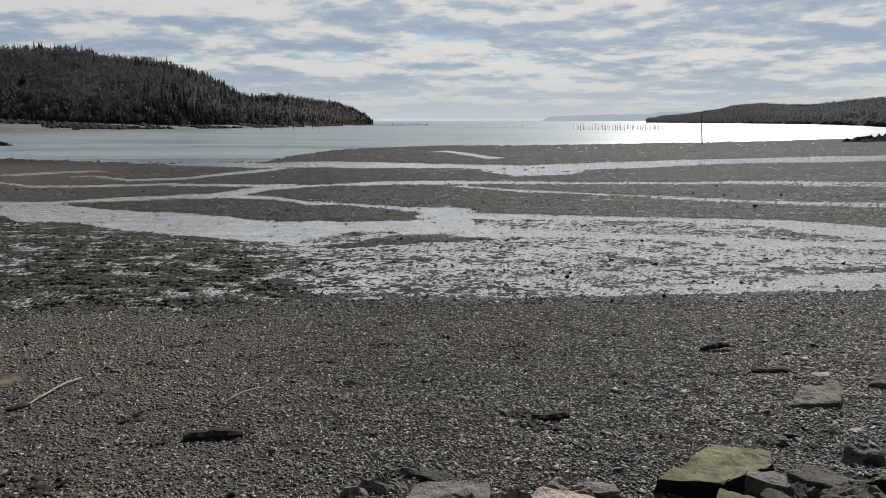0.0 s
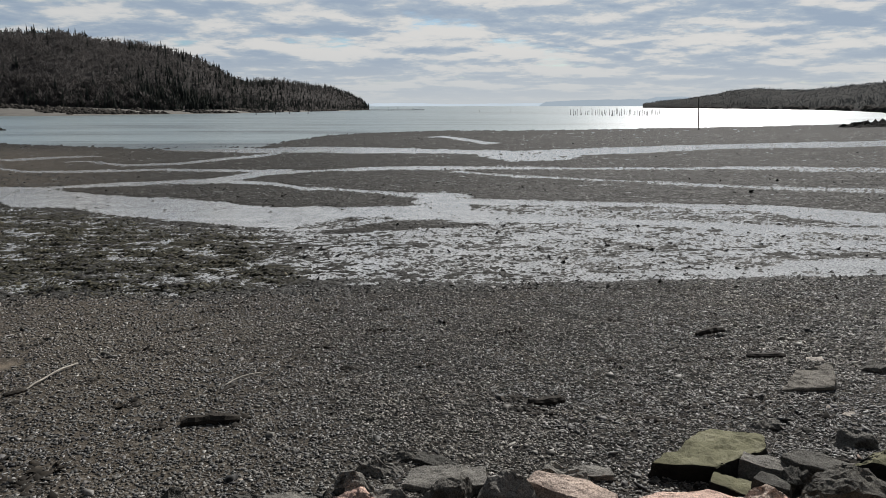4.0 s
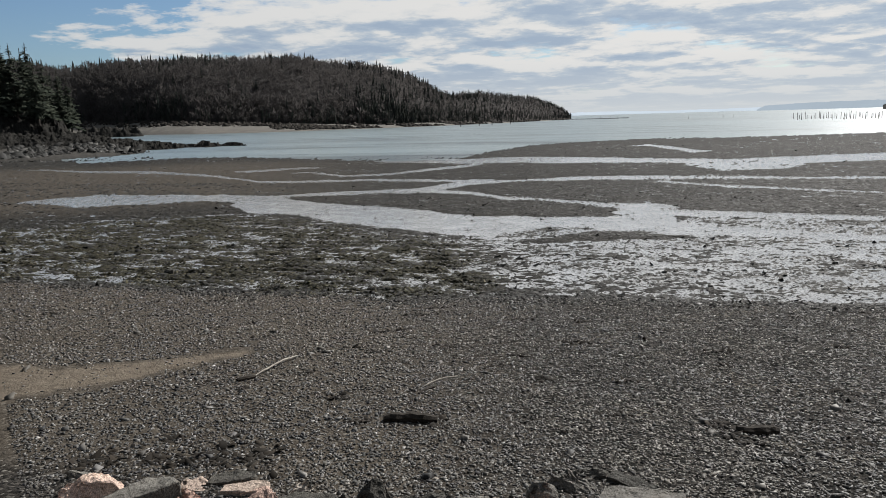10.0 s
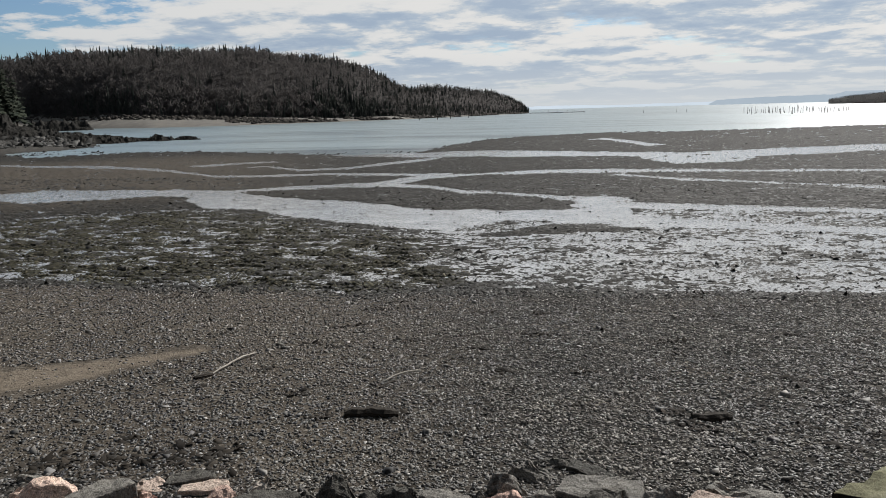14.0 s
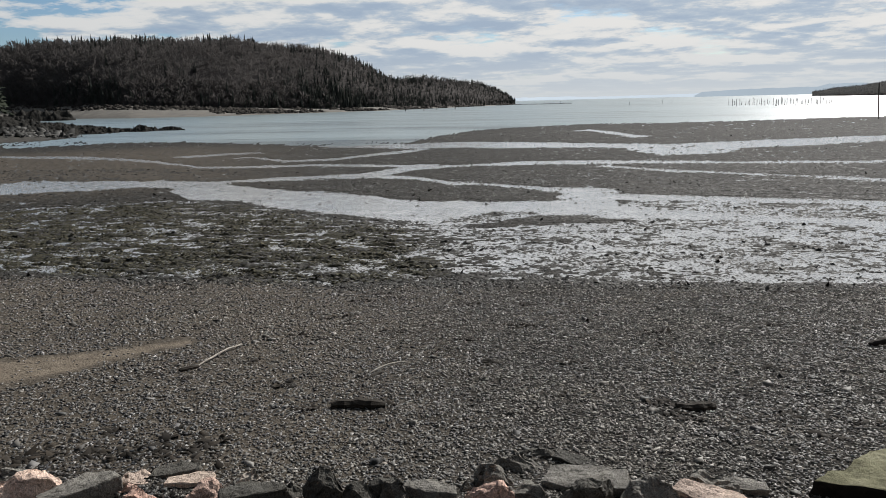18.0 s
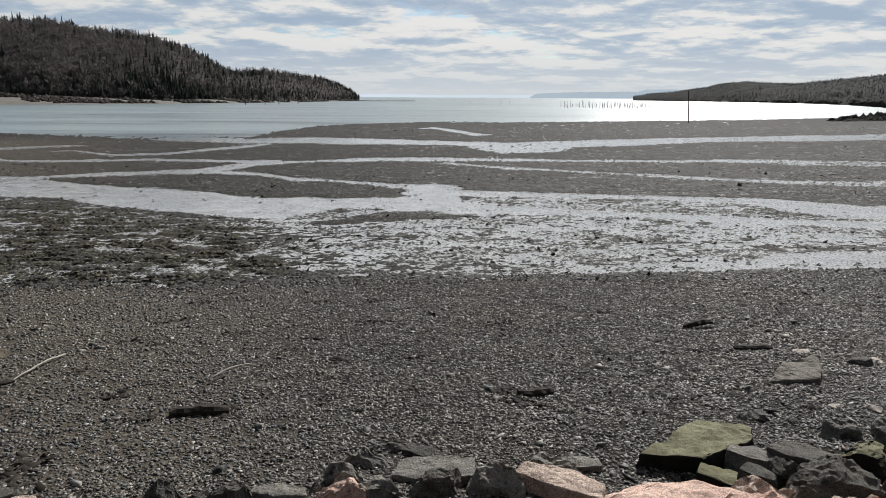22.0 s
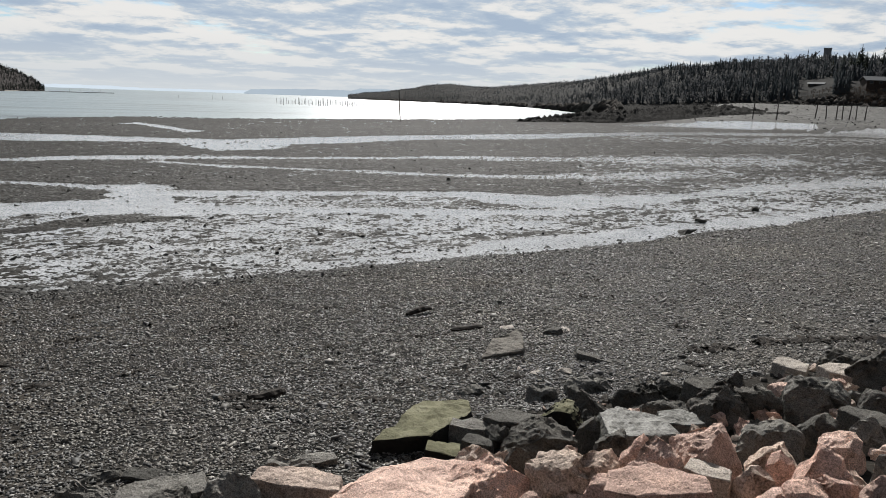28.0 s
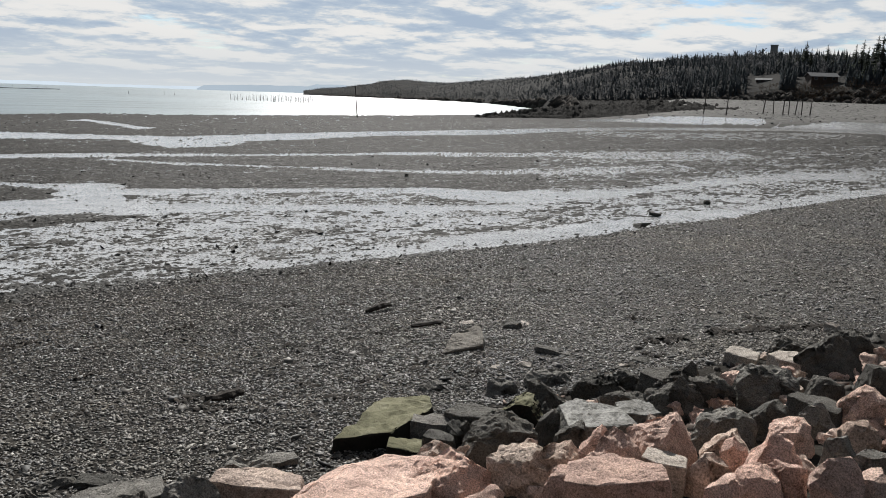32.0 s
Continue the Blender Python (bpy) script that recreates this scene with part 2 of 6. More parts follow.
MAT["near_spruce"] = island_mat("cliff_spruce", [(0.026, 0.032, 0.025), (0.04, 0.047, 0.035), (0.05, 0.056, 0.042), (0.032, 0.04, 0.032)], 1.0, 0.03)
# the far shore's trees are paler and bluer: haze put into their colour
MAT["hazed_spruce"] = thin_mat("hazed_spruce", [(0.058, 0.066, 0.070), (0.068, 0.077, 0.081), (0.076, 0.085, 0.087), (0.062, 0.071, 0.076)])
MAT["twigs"] = thin_mat("bare_twigs", [(0.080, 0.074, 0.072), (0.093, 0.087, 0.085), (0.086, 0.078, 0.073), (0.104, 0.098, 0.096), (0.070, 0.066, 0.065)])
MAT["hazed_twigs"] = thin_mat("hazed_bare_twigs", [(0.058, 0.060, 0.064), (0.070, 0.071, 0.073), (0.064, 0.065, 0.068), (0.054, 0.057, 0.061)])
MAT["leaf_litter"] = plain_mat("leaf_litter", (0.048, 0.044, 0.042), (0.072, 0.066, 0.063), 1.0, 0.12, 0.3, 0.03)
MAT["bark"] = plain_mat("bark", (0.05, 0.042, 0.035), (0.11, 0.095, 0.08), 0.9, 6, 0.02)
MAT["post"] = plain_mat("weathered_post", (0.03, 0.026, 0.022), (0.08, 0.07, 0.06), 0.85, 3, 0.02)
MAT["driftwood"] = plain_mat("driftwood", (0.018, 0.015, 0.012), (0.05, 0.042, 0.034), 0.9, 8, 0.01, 0.15)
MAT["bleached"] = plain_mat("bleached_wood", (0.24, 0.21, 0.175), (0.42, 0.385, 0.33), 0.8, 12, 0.005)
MAT["forest_floor"] = plain_mat("forest_floor", (0.032, 0.032, 0.031), (0.058, 0.056, 0.052), 1.0, 0.08, 0.3, 0.03)
MAT["far_beach"] = plain_mat("far_beach", (0.085, 0.079, 0.068), (0.165, 0.151, 0.128), 0.9, 0.12, 0.2)
MAT["brush"] = island_mat("brown_brush", [(0.09, 0.055, 0.035), (0.13, 0.085, 0.055), (0.10, 0.08, 0.055), (0.07, 0.05, 0.038)], 0.9, 0.2)
MAT["logwall"] = plain_mat("stained_logs", (0.035, 0.024, 0.018), (0.06, 0.042, 0.032), 0.8, 1.5, 0.02)
MAT["roof"] = plain_mat("roof_sheet", (0.10, 0.10, 0.10), (0.15, 0.15, 0.145), 0.5, 0.8, 0.01)
MAT["glass"] = shader("dark_window", 0.08)[0]
MAT["glass"].node_tree.nodes["Principled BSDF"].inputs["Base Color"].default_value = (0.02, 0.025, 0.03, 1)
MAT["concrete"] = plain_mat("tank_concrete", (0.20, 0.20, 0.20), (0.27, 0.27, 0.27), 0.85, 0.4, 0.02)


def beach_mat():
    m, n, l, b = shader("beach", 1.0, spec=0.06)
    geo = n.new("ShaderNodeNewGeometry")
    pos = geo.outputs["Position"]
    at_s, at_f, at_w = (n.new("ShaderNodeAttribute") for _ in range(3))
    at_s.attribute_name, at_f.attribute_name, at_w.attribute_name = "sand", "flat", "weed"
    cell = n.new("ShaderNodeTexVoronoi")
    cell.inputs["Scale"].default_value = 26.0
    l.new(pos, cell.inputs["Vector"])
    big_ = tex(n, l, "ShaderNodeTexNoise", 0.55, pos, 6, 0.6)
    mid = tex(n, l, "ShaderNodeTexNoise", 5.0, pos, 5, 0.65)
    fin = tex(n, l, "ShaderNodeTexNoise", 60.0, pos, 4, 0.7)
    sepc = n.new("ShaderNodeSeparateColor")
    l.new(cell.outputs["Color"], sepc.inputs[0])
    # a random tone a cell, darkened for the shade between the loose stones
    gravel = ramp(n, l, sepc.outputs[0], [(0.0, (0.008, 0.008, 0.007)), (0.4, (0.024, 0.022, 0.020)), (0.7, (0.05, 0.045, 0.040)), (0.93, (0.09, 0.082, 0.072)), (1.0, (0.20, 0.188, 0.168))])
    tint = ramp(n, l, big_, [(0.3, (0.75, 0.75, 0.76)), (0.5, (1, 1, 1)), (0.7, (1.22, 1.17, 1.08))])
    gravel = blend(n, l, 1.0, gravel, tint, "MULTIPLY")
    grit_glint = tex(n, l, "ShaderNodeTexNoise", 9.0, pos, 5, 0.8)
    # the palest specks are wet glints painted into the mud colour
    mud = ramp(n, l, grit_glint, [(0.36, (0.005, 0.005, 0.005)), (0.46, (0.016, 0.015, 0.013)), (0.55, (0.034, 0.032, 0.028)), (0.66, (0.10, 0.094, 0.085))])
    mud = blend(n, l, 1.0, mud, ramp(n, l, big_, [(0.3, (0.78, 0.78, 0.79)), (0.7, (1.16, 1.13, 1.08))]), "MULTIPLY")
    sand = ramp(n, l, mid, [(0.3, (0.115, 0.094, 0.073)), (0.7, (0.17, 0.142, 0.11))])
    weed = ramp(n, l, mid, [(0.3, (0.018, 0.018, 0.013)), (0.55, (0.040, 0.037, 0.025)), (0.75, (0.070, 0.060, 0.038))])
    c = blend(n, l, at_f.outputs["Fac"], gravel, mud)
    c = blend(n, l, at_s.outputs["Fac"], c, sand)
    c = blend(n, l, at_w.outputs["Fac"], c, weed)
    at_h = n.new("ShaderNodeAttribute")
    at_h.attribute_name = "shingle"
    c = blend(n, l, at_h.outputs["Fac"], c, ramp(n, l, tex(n, l, "ShaderNodeTexNoise", 0.6, pos, 6, 0.75), [(0.35, (0.085, 0.082, 0.076)), (0.5, (0.15, 0.146, 0.137)), (0.68, (0.23, 0.224, 0.21))]))
    # near-black ground in the bank: shade between the blocks, put into the colour
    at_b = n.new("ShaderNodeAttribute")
    at_b.attribute_name = "gap_shade"
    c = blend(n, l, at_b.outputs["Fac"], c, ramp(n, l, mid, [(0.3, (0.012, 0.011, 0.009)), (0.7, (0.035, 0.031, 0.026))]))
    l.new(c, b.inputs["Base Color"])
    l.new(ramp(n, l, at_f.outputs["Fac"], [(0.0, (1, 1, 1)), (1.0, (0.9, 0.9, 0.9))]), b.inputs["Roughness"])
    l.new(ramp(n, l, at_f.outputs["Fac"], [(0.0, (0.06, 0.06, 0.06)), (1.0, (0.08, 0.08, 0.08))]), b.inputs["Specular IOR Level"])
    h = blend(n, l, 0.5, cell.outputs["Distance"], fin)
    n1 = n.new("ShaderNodeBump")
    n1.invert = True
    n1.inputs["Strength"].default_value, n1.inputs["Distance"].default_value = 0.8, 0.02
    l.new(h, n1.inputs["Height"])
    n2 = n.new("ShaderNodeBump")
    n2.inputs["Strength"].default_value, n2.inputs["Distance"].default_value = 0.6, 0.06
    l.new(mid, n2.inputs["Height"])
    l.new(n1.outputs[0], n2.inputs["Normal"])
    l.new(n2.outputs[0], b.inputs["Normal"])
    return m


def water_mat(name, tone, rough, waves, silt_sheen=0.0):
    """Still or rippled water over mud; waves: (scale, stretch, strength, distance)."""
    m, n, l, b = shader(name, rough, spec=0.5)
    b.inputs["Base Color"].default_value = (*tone, 1)
    if silt_sheen:
        pos = n.new("ShaderNodeNewGeometry").outputs["Position"]
        ms = n.new("ShaderNodeMapping")
        ms.inputs["Scale"].default_value = (1.0 if silt_sheen > 1 else 0.16, 1.0, 1.0)
        l.new(pos, ms.inputs[0])
        a = tex(n, l, "ShaderNodeTexNoise", silt_sheen, ms.outputs[0], 6, 0.75)
        g = tex(n, l, "ShaderNodeTexNoise", silt_sheen * 0.07, pos, 4, 0.6)
        # sea: streaks of sheen put into the colour; pools: specks of mud
        c = ramp(n, l, a, [(0.36, tuple((0.1 if silt_sheen > 1 else 0.35) * t for t in tone)), (0.49, tuple((0.72 if silt_sheen > 1 else 0.9) * t for t in tone)), (0.62, tone)])
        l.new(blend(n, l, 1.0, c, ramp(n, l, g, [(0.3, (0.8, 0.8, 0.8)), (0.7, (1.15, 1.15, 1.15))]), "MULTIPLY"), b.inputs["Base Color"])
    b.inputs["IOR"].default_value = 1.333
    mp = n.new("ShaderNodeMapping")
    l.new(n.new("ShaderNodeNewGeometry").outputs["Position"], mp.inputs[0])
    last = None
    for scale, stretch, strength, dist in waves:
        mp2 = n.new("ShaderNodeMapping")
        mp2.inputs["Scale"].default_value = (1.0 / stretch, 1.0, 1.0)
        mp2.inputs["Rotation"].default_value = (0, 0, 0.15)
        l.new(mp.outputs[0], mp2.inputs[0])
        h = tex(n, l, "ShaderNodeTexNoise", scale, mp2.outputs[0], 5, 0.6)
        last = bump(n, l, b, h, strength, dist, last)
    return m


MAT["beach"] = beach_mat()
# pale base colours make up for sky sheen missing from the water
MAT["sea"] = water_mat("sea_water", (0.25, 0.305, 0.315), 0.28, [(0.03, 5.0, 0.7, 3.0), (0.3, 3.5, 0.7, 0.8), (1.5, 1.5, 0.6, 0.18)], 0.05)
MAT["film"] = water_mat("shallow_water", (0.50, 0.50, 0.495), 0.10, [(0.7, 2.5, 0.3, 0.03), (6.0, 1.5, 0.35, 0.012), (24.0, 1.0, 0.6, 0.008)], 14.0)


# ---- helpers for meshes ----
def mesh_ob(name, verts, faces, mat, parent=None, smooth=False):
    """faces: an array of triangles or quads, or a list."""
    me = bpy.data.meshes.new(name)
    verts = np.asarray(verts, float)
    if isinstance(faces, np.ndarray):
        k = faces.shape[1]
        me.vertices.add(len(verts))
        me.vertices.foreach_set("co", verts.ravel())
        me.loops.add(faces.size)
        me.loops.foreach_set("vertex_index", faces.astype(np.int32).ravel())
        me.polygons.add(len(faces))
        me.polygons.foreach_set("loop_start", np.arange(0, faces.size, k, dtype=np.int32))
        me.update(calc_edges=True)
    else:
        me.from_pydata(verts.tolist(), [], faces)
    if smooth:
        me.polygons.foreach_set("use_smooth", np.ones(len(me.polygons), bool))
    for mt in (mat if isinstance(mat, (list, tuple)) else [mat]):
        me.materials.append(mt)
    ob = new(name, me)
    if parent is not None:
        ob.parent = parent
    return ob


def part(name, bm, material, parent, label=""):
    me = bpy.data.meshes.new(name)
    bm.to_mesh(me)
    bm.free()
    me.materials.append(material)
    ob = new(name, me)
    ob.parent = parent
    if label:
        ob["label"] = label
    return ob


def attribute(ob, name, values):
    a = ob.data.attributes.new(name, "FLOAT", "POINT")
    a.data.foreach_set("value", np.asarray(values, np.float32).ravel())


def vnoise(x, y, seed=0):
    """Smooth noise from 0 to 1 over a unit lattice."""
    xi, yi = np.floor(x).astype(np.int64), np.floor(y).astype(np.int64)
    fx, fy = x - xi, y - yi
    fx, fy = fx * fx * (3 - 2 * fx), fy * fy * (3 - 2 * fy)

    def h(i, j):
        v = (i * 374761393 + j * 668265263 + seed * 1442695041) & 0xFFFFFFFF
        v = ((v ^ (v >> 13)) * 1274126177) & 0xFFFFFFFF
        return ((v ^ (v >> 16)) & 0xFFFFFF) / float(0xFFFFFF)
    a = h(xi, yi) * (1 - fx) + h(xi + 1, yi) * fx
    b = h(xi, yi + 1) * (1 - fx) + h(xi + 1, yi + 1) * fx
    return a * (1 - fy) + b * fy


def fbm(x, y, seed=0, octaves=4, gain=0.5):
    s, a, t = 0, 1.0, 0
    for k in range(octaves):
        s, t = s + a * vnoise(x * 2 ** k + 17.3 * k, y * 2 ** k - 9.1 * k, seed + k), t + a
        a *= gain
    return s / t


def step(x, a, b):
    u = np.clip((x - a) / (b - a), 0, 1)
    return u * u * (3 - 2 * u)


def polar(az, r, z=0.0):
    a = np.radians(az)
    return np.stack([-r * np.sin(a), r * np.cos(a), z + 0 * a * r], -1)


# ---- the plan: everything by bearing (degrees to the left of +y) and distance from the look-out ----
Z_EDGE, Z_SEA = -0.7, -2.5
EDGE = [(-58.7, 42.9), (-54.8, 36.3), (-49.3, 29.4), (-42.4, 24.8), (-36.8, 21.9), (-27.8, 19.7), (-27.7, 19.3), (-19.9, 18.1), (-18.4, 18.0), (-11.1, 17.0), (-1.1, 16.5), (7.4, 16.6), (12.0, 16.6), (20.5, 16.8), (26.2, 17.7), (38.6, 20.0), (45.6, 22.6), (47.6, 23.5)]
SHORE = [(-40.4, 476.0), (-34.0, 335.0), (-29.5, 256.0), (-24.2, 221.0), (-19.1, 201.0), (-10.7, 181.0), (-6.3, 173.0), (-1.1, 174.0), (4.9, 162.0), (8.9, 148.0), (11.5, 127.0), (14.0, 108.0), (19.7, 107.0), (23.4, 113.0), (27.7, 124.0), (31.8, 137.0), (35.7, 144.0), (39.5, 140.0), (42.3, 140.0), (46, 185), (52, 220), (70, 240)]
EDGE_A, EDGE_R = np.array(sorted(EDGE)).T
SHORE_A, SHORE_R = np.array(sorted(SHORE)).T


def r_edge(az):
    return np.interp(az, EDGE_A, EDGE_R)


def r_shore(az):
    return np.interp(az, SHORE_A, SHORE_R)


def toe(az):
    return np.interp(az, [-180, -64, -30, -24, -16, 47, 60, 180], [6.5, 6.8, 6.8, 6.2, 5.2, 5.2, 5.4, 6.5])


def base_z(az, r):
    """The smooth lie of the beach: gravel slope, tidal flat, sea bed, far beach."""
    w, s = r_edge(az), r_shore(az)
    z = np.where(r < w, Z_EDGE + (w - r) * 0.8 / (w - 6.5), Z_EDGE + (Z_SEA - Z_EDGE) * (r - w) / (s - w))
    z = np.maximum(z, np.where(az > -31, Z_SEA - 0.02 * np.maximum(r - s, 0) ** 0.8, z))
    z = np.maximum(z, -9.0)
    rise = np.clip((r - 184) / 84, 0, 1) * step(-az, 36, 46)
    left = step(r, 160, 214) * step(az, 36.5, 42.0) * (r < 320)
    z = z * (1 - left) - 0.3 * left
    return z * (1 - rise) + rise * 5.6


def bank_z(az, r):
    y = r * np.cos(np.radians(az))
    w = step(r, 1.0, 3.5)
    return np.minimum(0.10 + (toe(az) * w + 6.6 * (1 - w) - y) * 0.28, 1.95)


def beach_z(az, r):
    y = r * np.cos(np.radians(az))
    return np.where(y < toe(az), np.maximum(bank_z(az, r), np.where(r < r_edge(az), base_z(az, r), -9)), base_z(az, r))


BANDS = []


def band(value, rows, soft=0.06):
    """A stretch of the flat between two distances, along bearings: -1 under water, +1 dry."""
    a, n, f = np.array(sorted(rows)).T
    BANDS.append((value, a, n, f, soft))


band(0.0, [(-55.9, 128.4, 160.8), (-50.5, 108.3, 147.9), (-44.7, 97.0, 126.7), (-38.0, 101.0, 115.8)])
band(0.06, [(-58.3, 58.4, 111.4), (-50.6, 48.1, 89.1), (-44.8, 41.4, 76.5), (-40.6, 37.3, 73.7), (-35.4, 35.2, 68.5)])
band(-0.17, [(-33.0, 21.4, 32.7), (-27.3, 19.9, 34.1), (-19.5, 18.2, 33.4), (-10.9, 17.2, 33.5), (-1.1, 16.7, 31.3), (7.3, 16.8, 28.9), (13.9, 17.2, 27.7)])
band(-0.15, [(-58.5, 43.5, 65.5), (-54.5, 36.3, 58.4), (-48.9, 29.6, 52.0), (-43.0, 25.5, 39.1), (-36.5, 22.3, 33.8), (-26.8, 19.5, 31.6)])
band(-0.85, [(16.9, 29.0, 37.0), (21.4, 31.1, 39.8), (25.8, 34.1, 42.2), (30.0, 42.1, 50.1), (34.0, 47.6, 52.2), (37.9, 47.7, 54.7), (41.5, 48.4, 58.3), (43.3, 48.6, 57.2), (45.0, 51.8, 55.2)])
band(-0.85, [(-1.1, 28.6, 34.6), (2.7, 28.6, 31.8), (7.3, 28.9, 31.9), (11.7, 26.5, 33.1), (15.9, 28.0, 35.6), (20.0, 30.2, 37.8), (23.9, 33.0, 40.9), (27.5, 36.3, 44.8), (30.8, 37.9, 49.0)])
band(-0.95, [(-28.7, 94.7, 112.3), (-23.1, 89.6, 102.5), (-15.0, 77.1, 91.4), (-10.7, 71.9, 85.7), (-6.3, 71.1, 80.9), (-1.1, 75.2, 83.6), (7.1, 78.3, 93.5), (15.7, 95.1, 108.7), (19.7, 103.4, 111.9)])
band(-0.95, [(-58.1, 173.8, 220.7), (-55.9, 169.4, 208.0), (-52.3, 168.5, 189.1), (-48.6, 151.7, 168.8), (-40.5, 125.2, 141.0), (-36.2, 113.3, 126.4), (-31.8, 98.8, 115.8), (-26.6, 92.1, 104.7)])
band(-0.3, [(-9.9, 64.7, 78.0), (-6.3, 62.6, 77.4), (-4.5, 65.4, 76.9)])
band(-1, [(-3.6, 98.1, 108.1), (-1.8, 112.1, 125.4), (-0.5, 125.2, 134.8)])
band(-0.9, [(13.6, 82.7, 88.2), (19.8, 70.9, 74.8), (23.7, 69.2, 71.9), (26.2, 78.3, 80.5)])
band(-0.9, [(13.0, 56.5, 59.1), (21.3, 62.7, 65.1), (25.7, 62.1, 64.4), (29.9, 63.4, 65.7), (31.9, 68.8, 71.5), (33.9, 76.5, 79.9), (35.8, 82.3, 86.1), (37.7, 88.5, 94.5), (44.7, 107.7, 113.9)])
band(-0.9, [(26.5, 88.0, 92.2), (28.6, 84.7, 89.9), (30.6, 81.9, 86.7)])
band(-0.75, [(-32.6, 56.5, 60.9), (-27.0, 57.1, 61.3), (-23.3, 56.6, 60.3), (-19.3, 55.2, 57.5), (-10.8, 53.7, 56.0), (-6.3, 53.6, 56.5), (-1.1, 53.1, 57.2), (5.0, 53.6, 57.1), (9.4, 53.8, 56.1), (13.7, 53.3, 57.4), (15.8, 50.0, 55.8), (17.9, 48.7, 52.6), (21.9, 48.9, 52.2), (25.6, 48.1, 50.3), (28.8, 47.1, 49.5)])
band(-0.4, [(-48.8, 65.2, 77.1), (-44.8, 59.1, 71.7), (-40.7, 58.2, 68.3), (-36.3, 58.6, 64.1), (-31.9, 57.5, 61.4), (-26.7, 55.4, 59.8)])
band(-1.1, [(-1.1, 34.0, 37.6), (2.7, 35.9, 37.7), (7.2, 39.1, 40.0), (10.8, 40.9, 42.6), (13.7, 45.8, 47.9), (17.1, 48.5, 50.8)])
band(-0.7, [(-32.8, 42.6, 44.7), (-27.2, 42.5, 43.8), (-23.4, 42.9, 43.9), (-19.4, 43.1, 44.5), (-10.8, 45.8, 47.0), (-6.3, 46.9, 48.6), (-1.8, 50.1, 52.1)])
band(-0.35, [(-44.9, 49.8, 55.7), (-40.8, 46.2, 51.2), (-36.4, 43.9, 48.1), (-32.0, 42.9, 46.0), (-26.7, 42.4, 43.8)])
band(-1, [(-30.9, 31.8, 34.4), (-27.3, 32.2, 34.9), (-23.5, 32.8, 34.4), (-19.5, 33.0, 34.2), (-15.3, 33.0, 33.9), (-10.9, 32.7, 34.1), (-6.4, 32.6, 34.3), (0.9, 32.6, 34.6)])
band(-1, [(-56.2, 52.2, 56.6), (-52.7, 48.1, 53.0), (-49.0, 43.2, 47.0), (-45.0, 38.9, 41.4), (-40.9, 34.6, 37.3), (-36.5, 31.6, 35.0), (-34.3, 30.3, 35.4), (-32.1, 30.5, 34.3), (-26.8, 31.1, 33.8)])
band(-1, [(-33.1, 28.5, 29.7), (-27.4, 27.5, 28.7), (-23.6, 27.2, 28.5), (-19.6, 27.4, 28.5), (-15.3, 27.5, 28.4), (-10.9, 27.3, 29.0), (-6.4, 27.5, 29.5), (-1.1, 26.9, 30.8), (2.7, 26.9, 31.4)])
band(-1.1, [(-58.6, 43.2, 47.4), (-56.4, 38.7, 42.9), (-52.9, 33.8, 37.1), (-49.2, 29.4, 32.4), (-45.2, 26.9, 29.5), (-41.1, 24.5, 26.9), (-38.9, 23.1, 25.7), (-34.5, 21.6, 23.8), (-29.9, 20.1, 22.7), (-26.9, 19.5, 21.8)])
band(-1.1, [(-33.3, 21.5, 23.2), (-29.5, 20.4, 21.7), (-23.9, 19.1, 20.4), (-19.8, 18.2, 19.6), (-13.4, 17.4, 18.4)])
band(-0.8, [(-50, 194.0, 204.0), (-46, 186.0, 206.0), (-42, 184.0, 202.0), (-38, 186.0, 196.0)], 0.03)
band(0.7, [(7.5, 24.9, 25.7), (4, 25.5, 27.6), (0, 26.0, 27.8), (-2, 26.2, 26.8)])
WEED = []
WEED.append((1, *np.array(sorted([(8.3, 16.6, 20.8), (11.8, 16.6, 24.1), (16.0, 16.7, 27.3), (20.1, 16.8, 29.4), (24.0, 17.1, 32.6), (27.6, 17.6, 35.5), (31.0, 18.1, 37.8)])).T, 0))
WEED.append((1, *np.array(sorted([(25.9, 17.7, 34.1), (30.1, 18.2, 38.2), (34.2, 19.2, 39.1), (38.1, 20.1, 39.8), (41.7, 21.3, 40.2), (45.2, 22.6, 38.2)] + [(60, 30.0, 44.0)])).T, 0))
for _v, _a, _n, _f, _s in WEED:
    BANDS.append((0.04, _a, _n, _f, 0.05))


def wet_field(az, r, x, y):
    """How far the ground stands above (+) or lies below (-) the standing water, 1 = dry bank."""
    far_ = step(r, 60, 110)
    wig = (fbm(x * 0.35, y * 0.35, 5, 3) - 0.5) * (1 - far_) + (fbm(x * 0.05, y * 0.05, 6, 3) - 0.5) * far_
    v = 0.42 + 0 * r
    for value, a, n, f, soft in BANDS:
        near, far = np.interp(az, a, n), np.interp(az, a, f)
        d = np.minimum(r - near, far - r) + wig * np.minimum(0.03 * r, 0.5 * (far - near))
        out = np.maximum(np.maximum(a[0] - az, az - a[-1]), 0) / 1.8
        d = d - 0.6 * (far - near) * out ** 1.3
        m = step(d, -soft * r * 0.3, soft * r * 0.3) * (out < 1.6)
        v = v * (1 - m) + value * m
    return v


def weed_field(az, r):
    m = 0 * r
    for value, a, n, f, soft in WEED:
        near, far = np.interp(az, a, n), np.interp(az, a, f)
        m = np.maximum(m, step(np.minimum(r - near + 0.4, (far - r) * 0.6), 0, 1.5) * step(az, a[0] + 1, a[0] + 8) * step(-az, -a[-1] - 1, -a[-1] + 1))
    return m


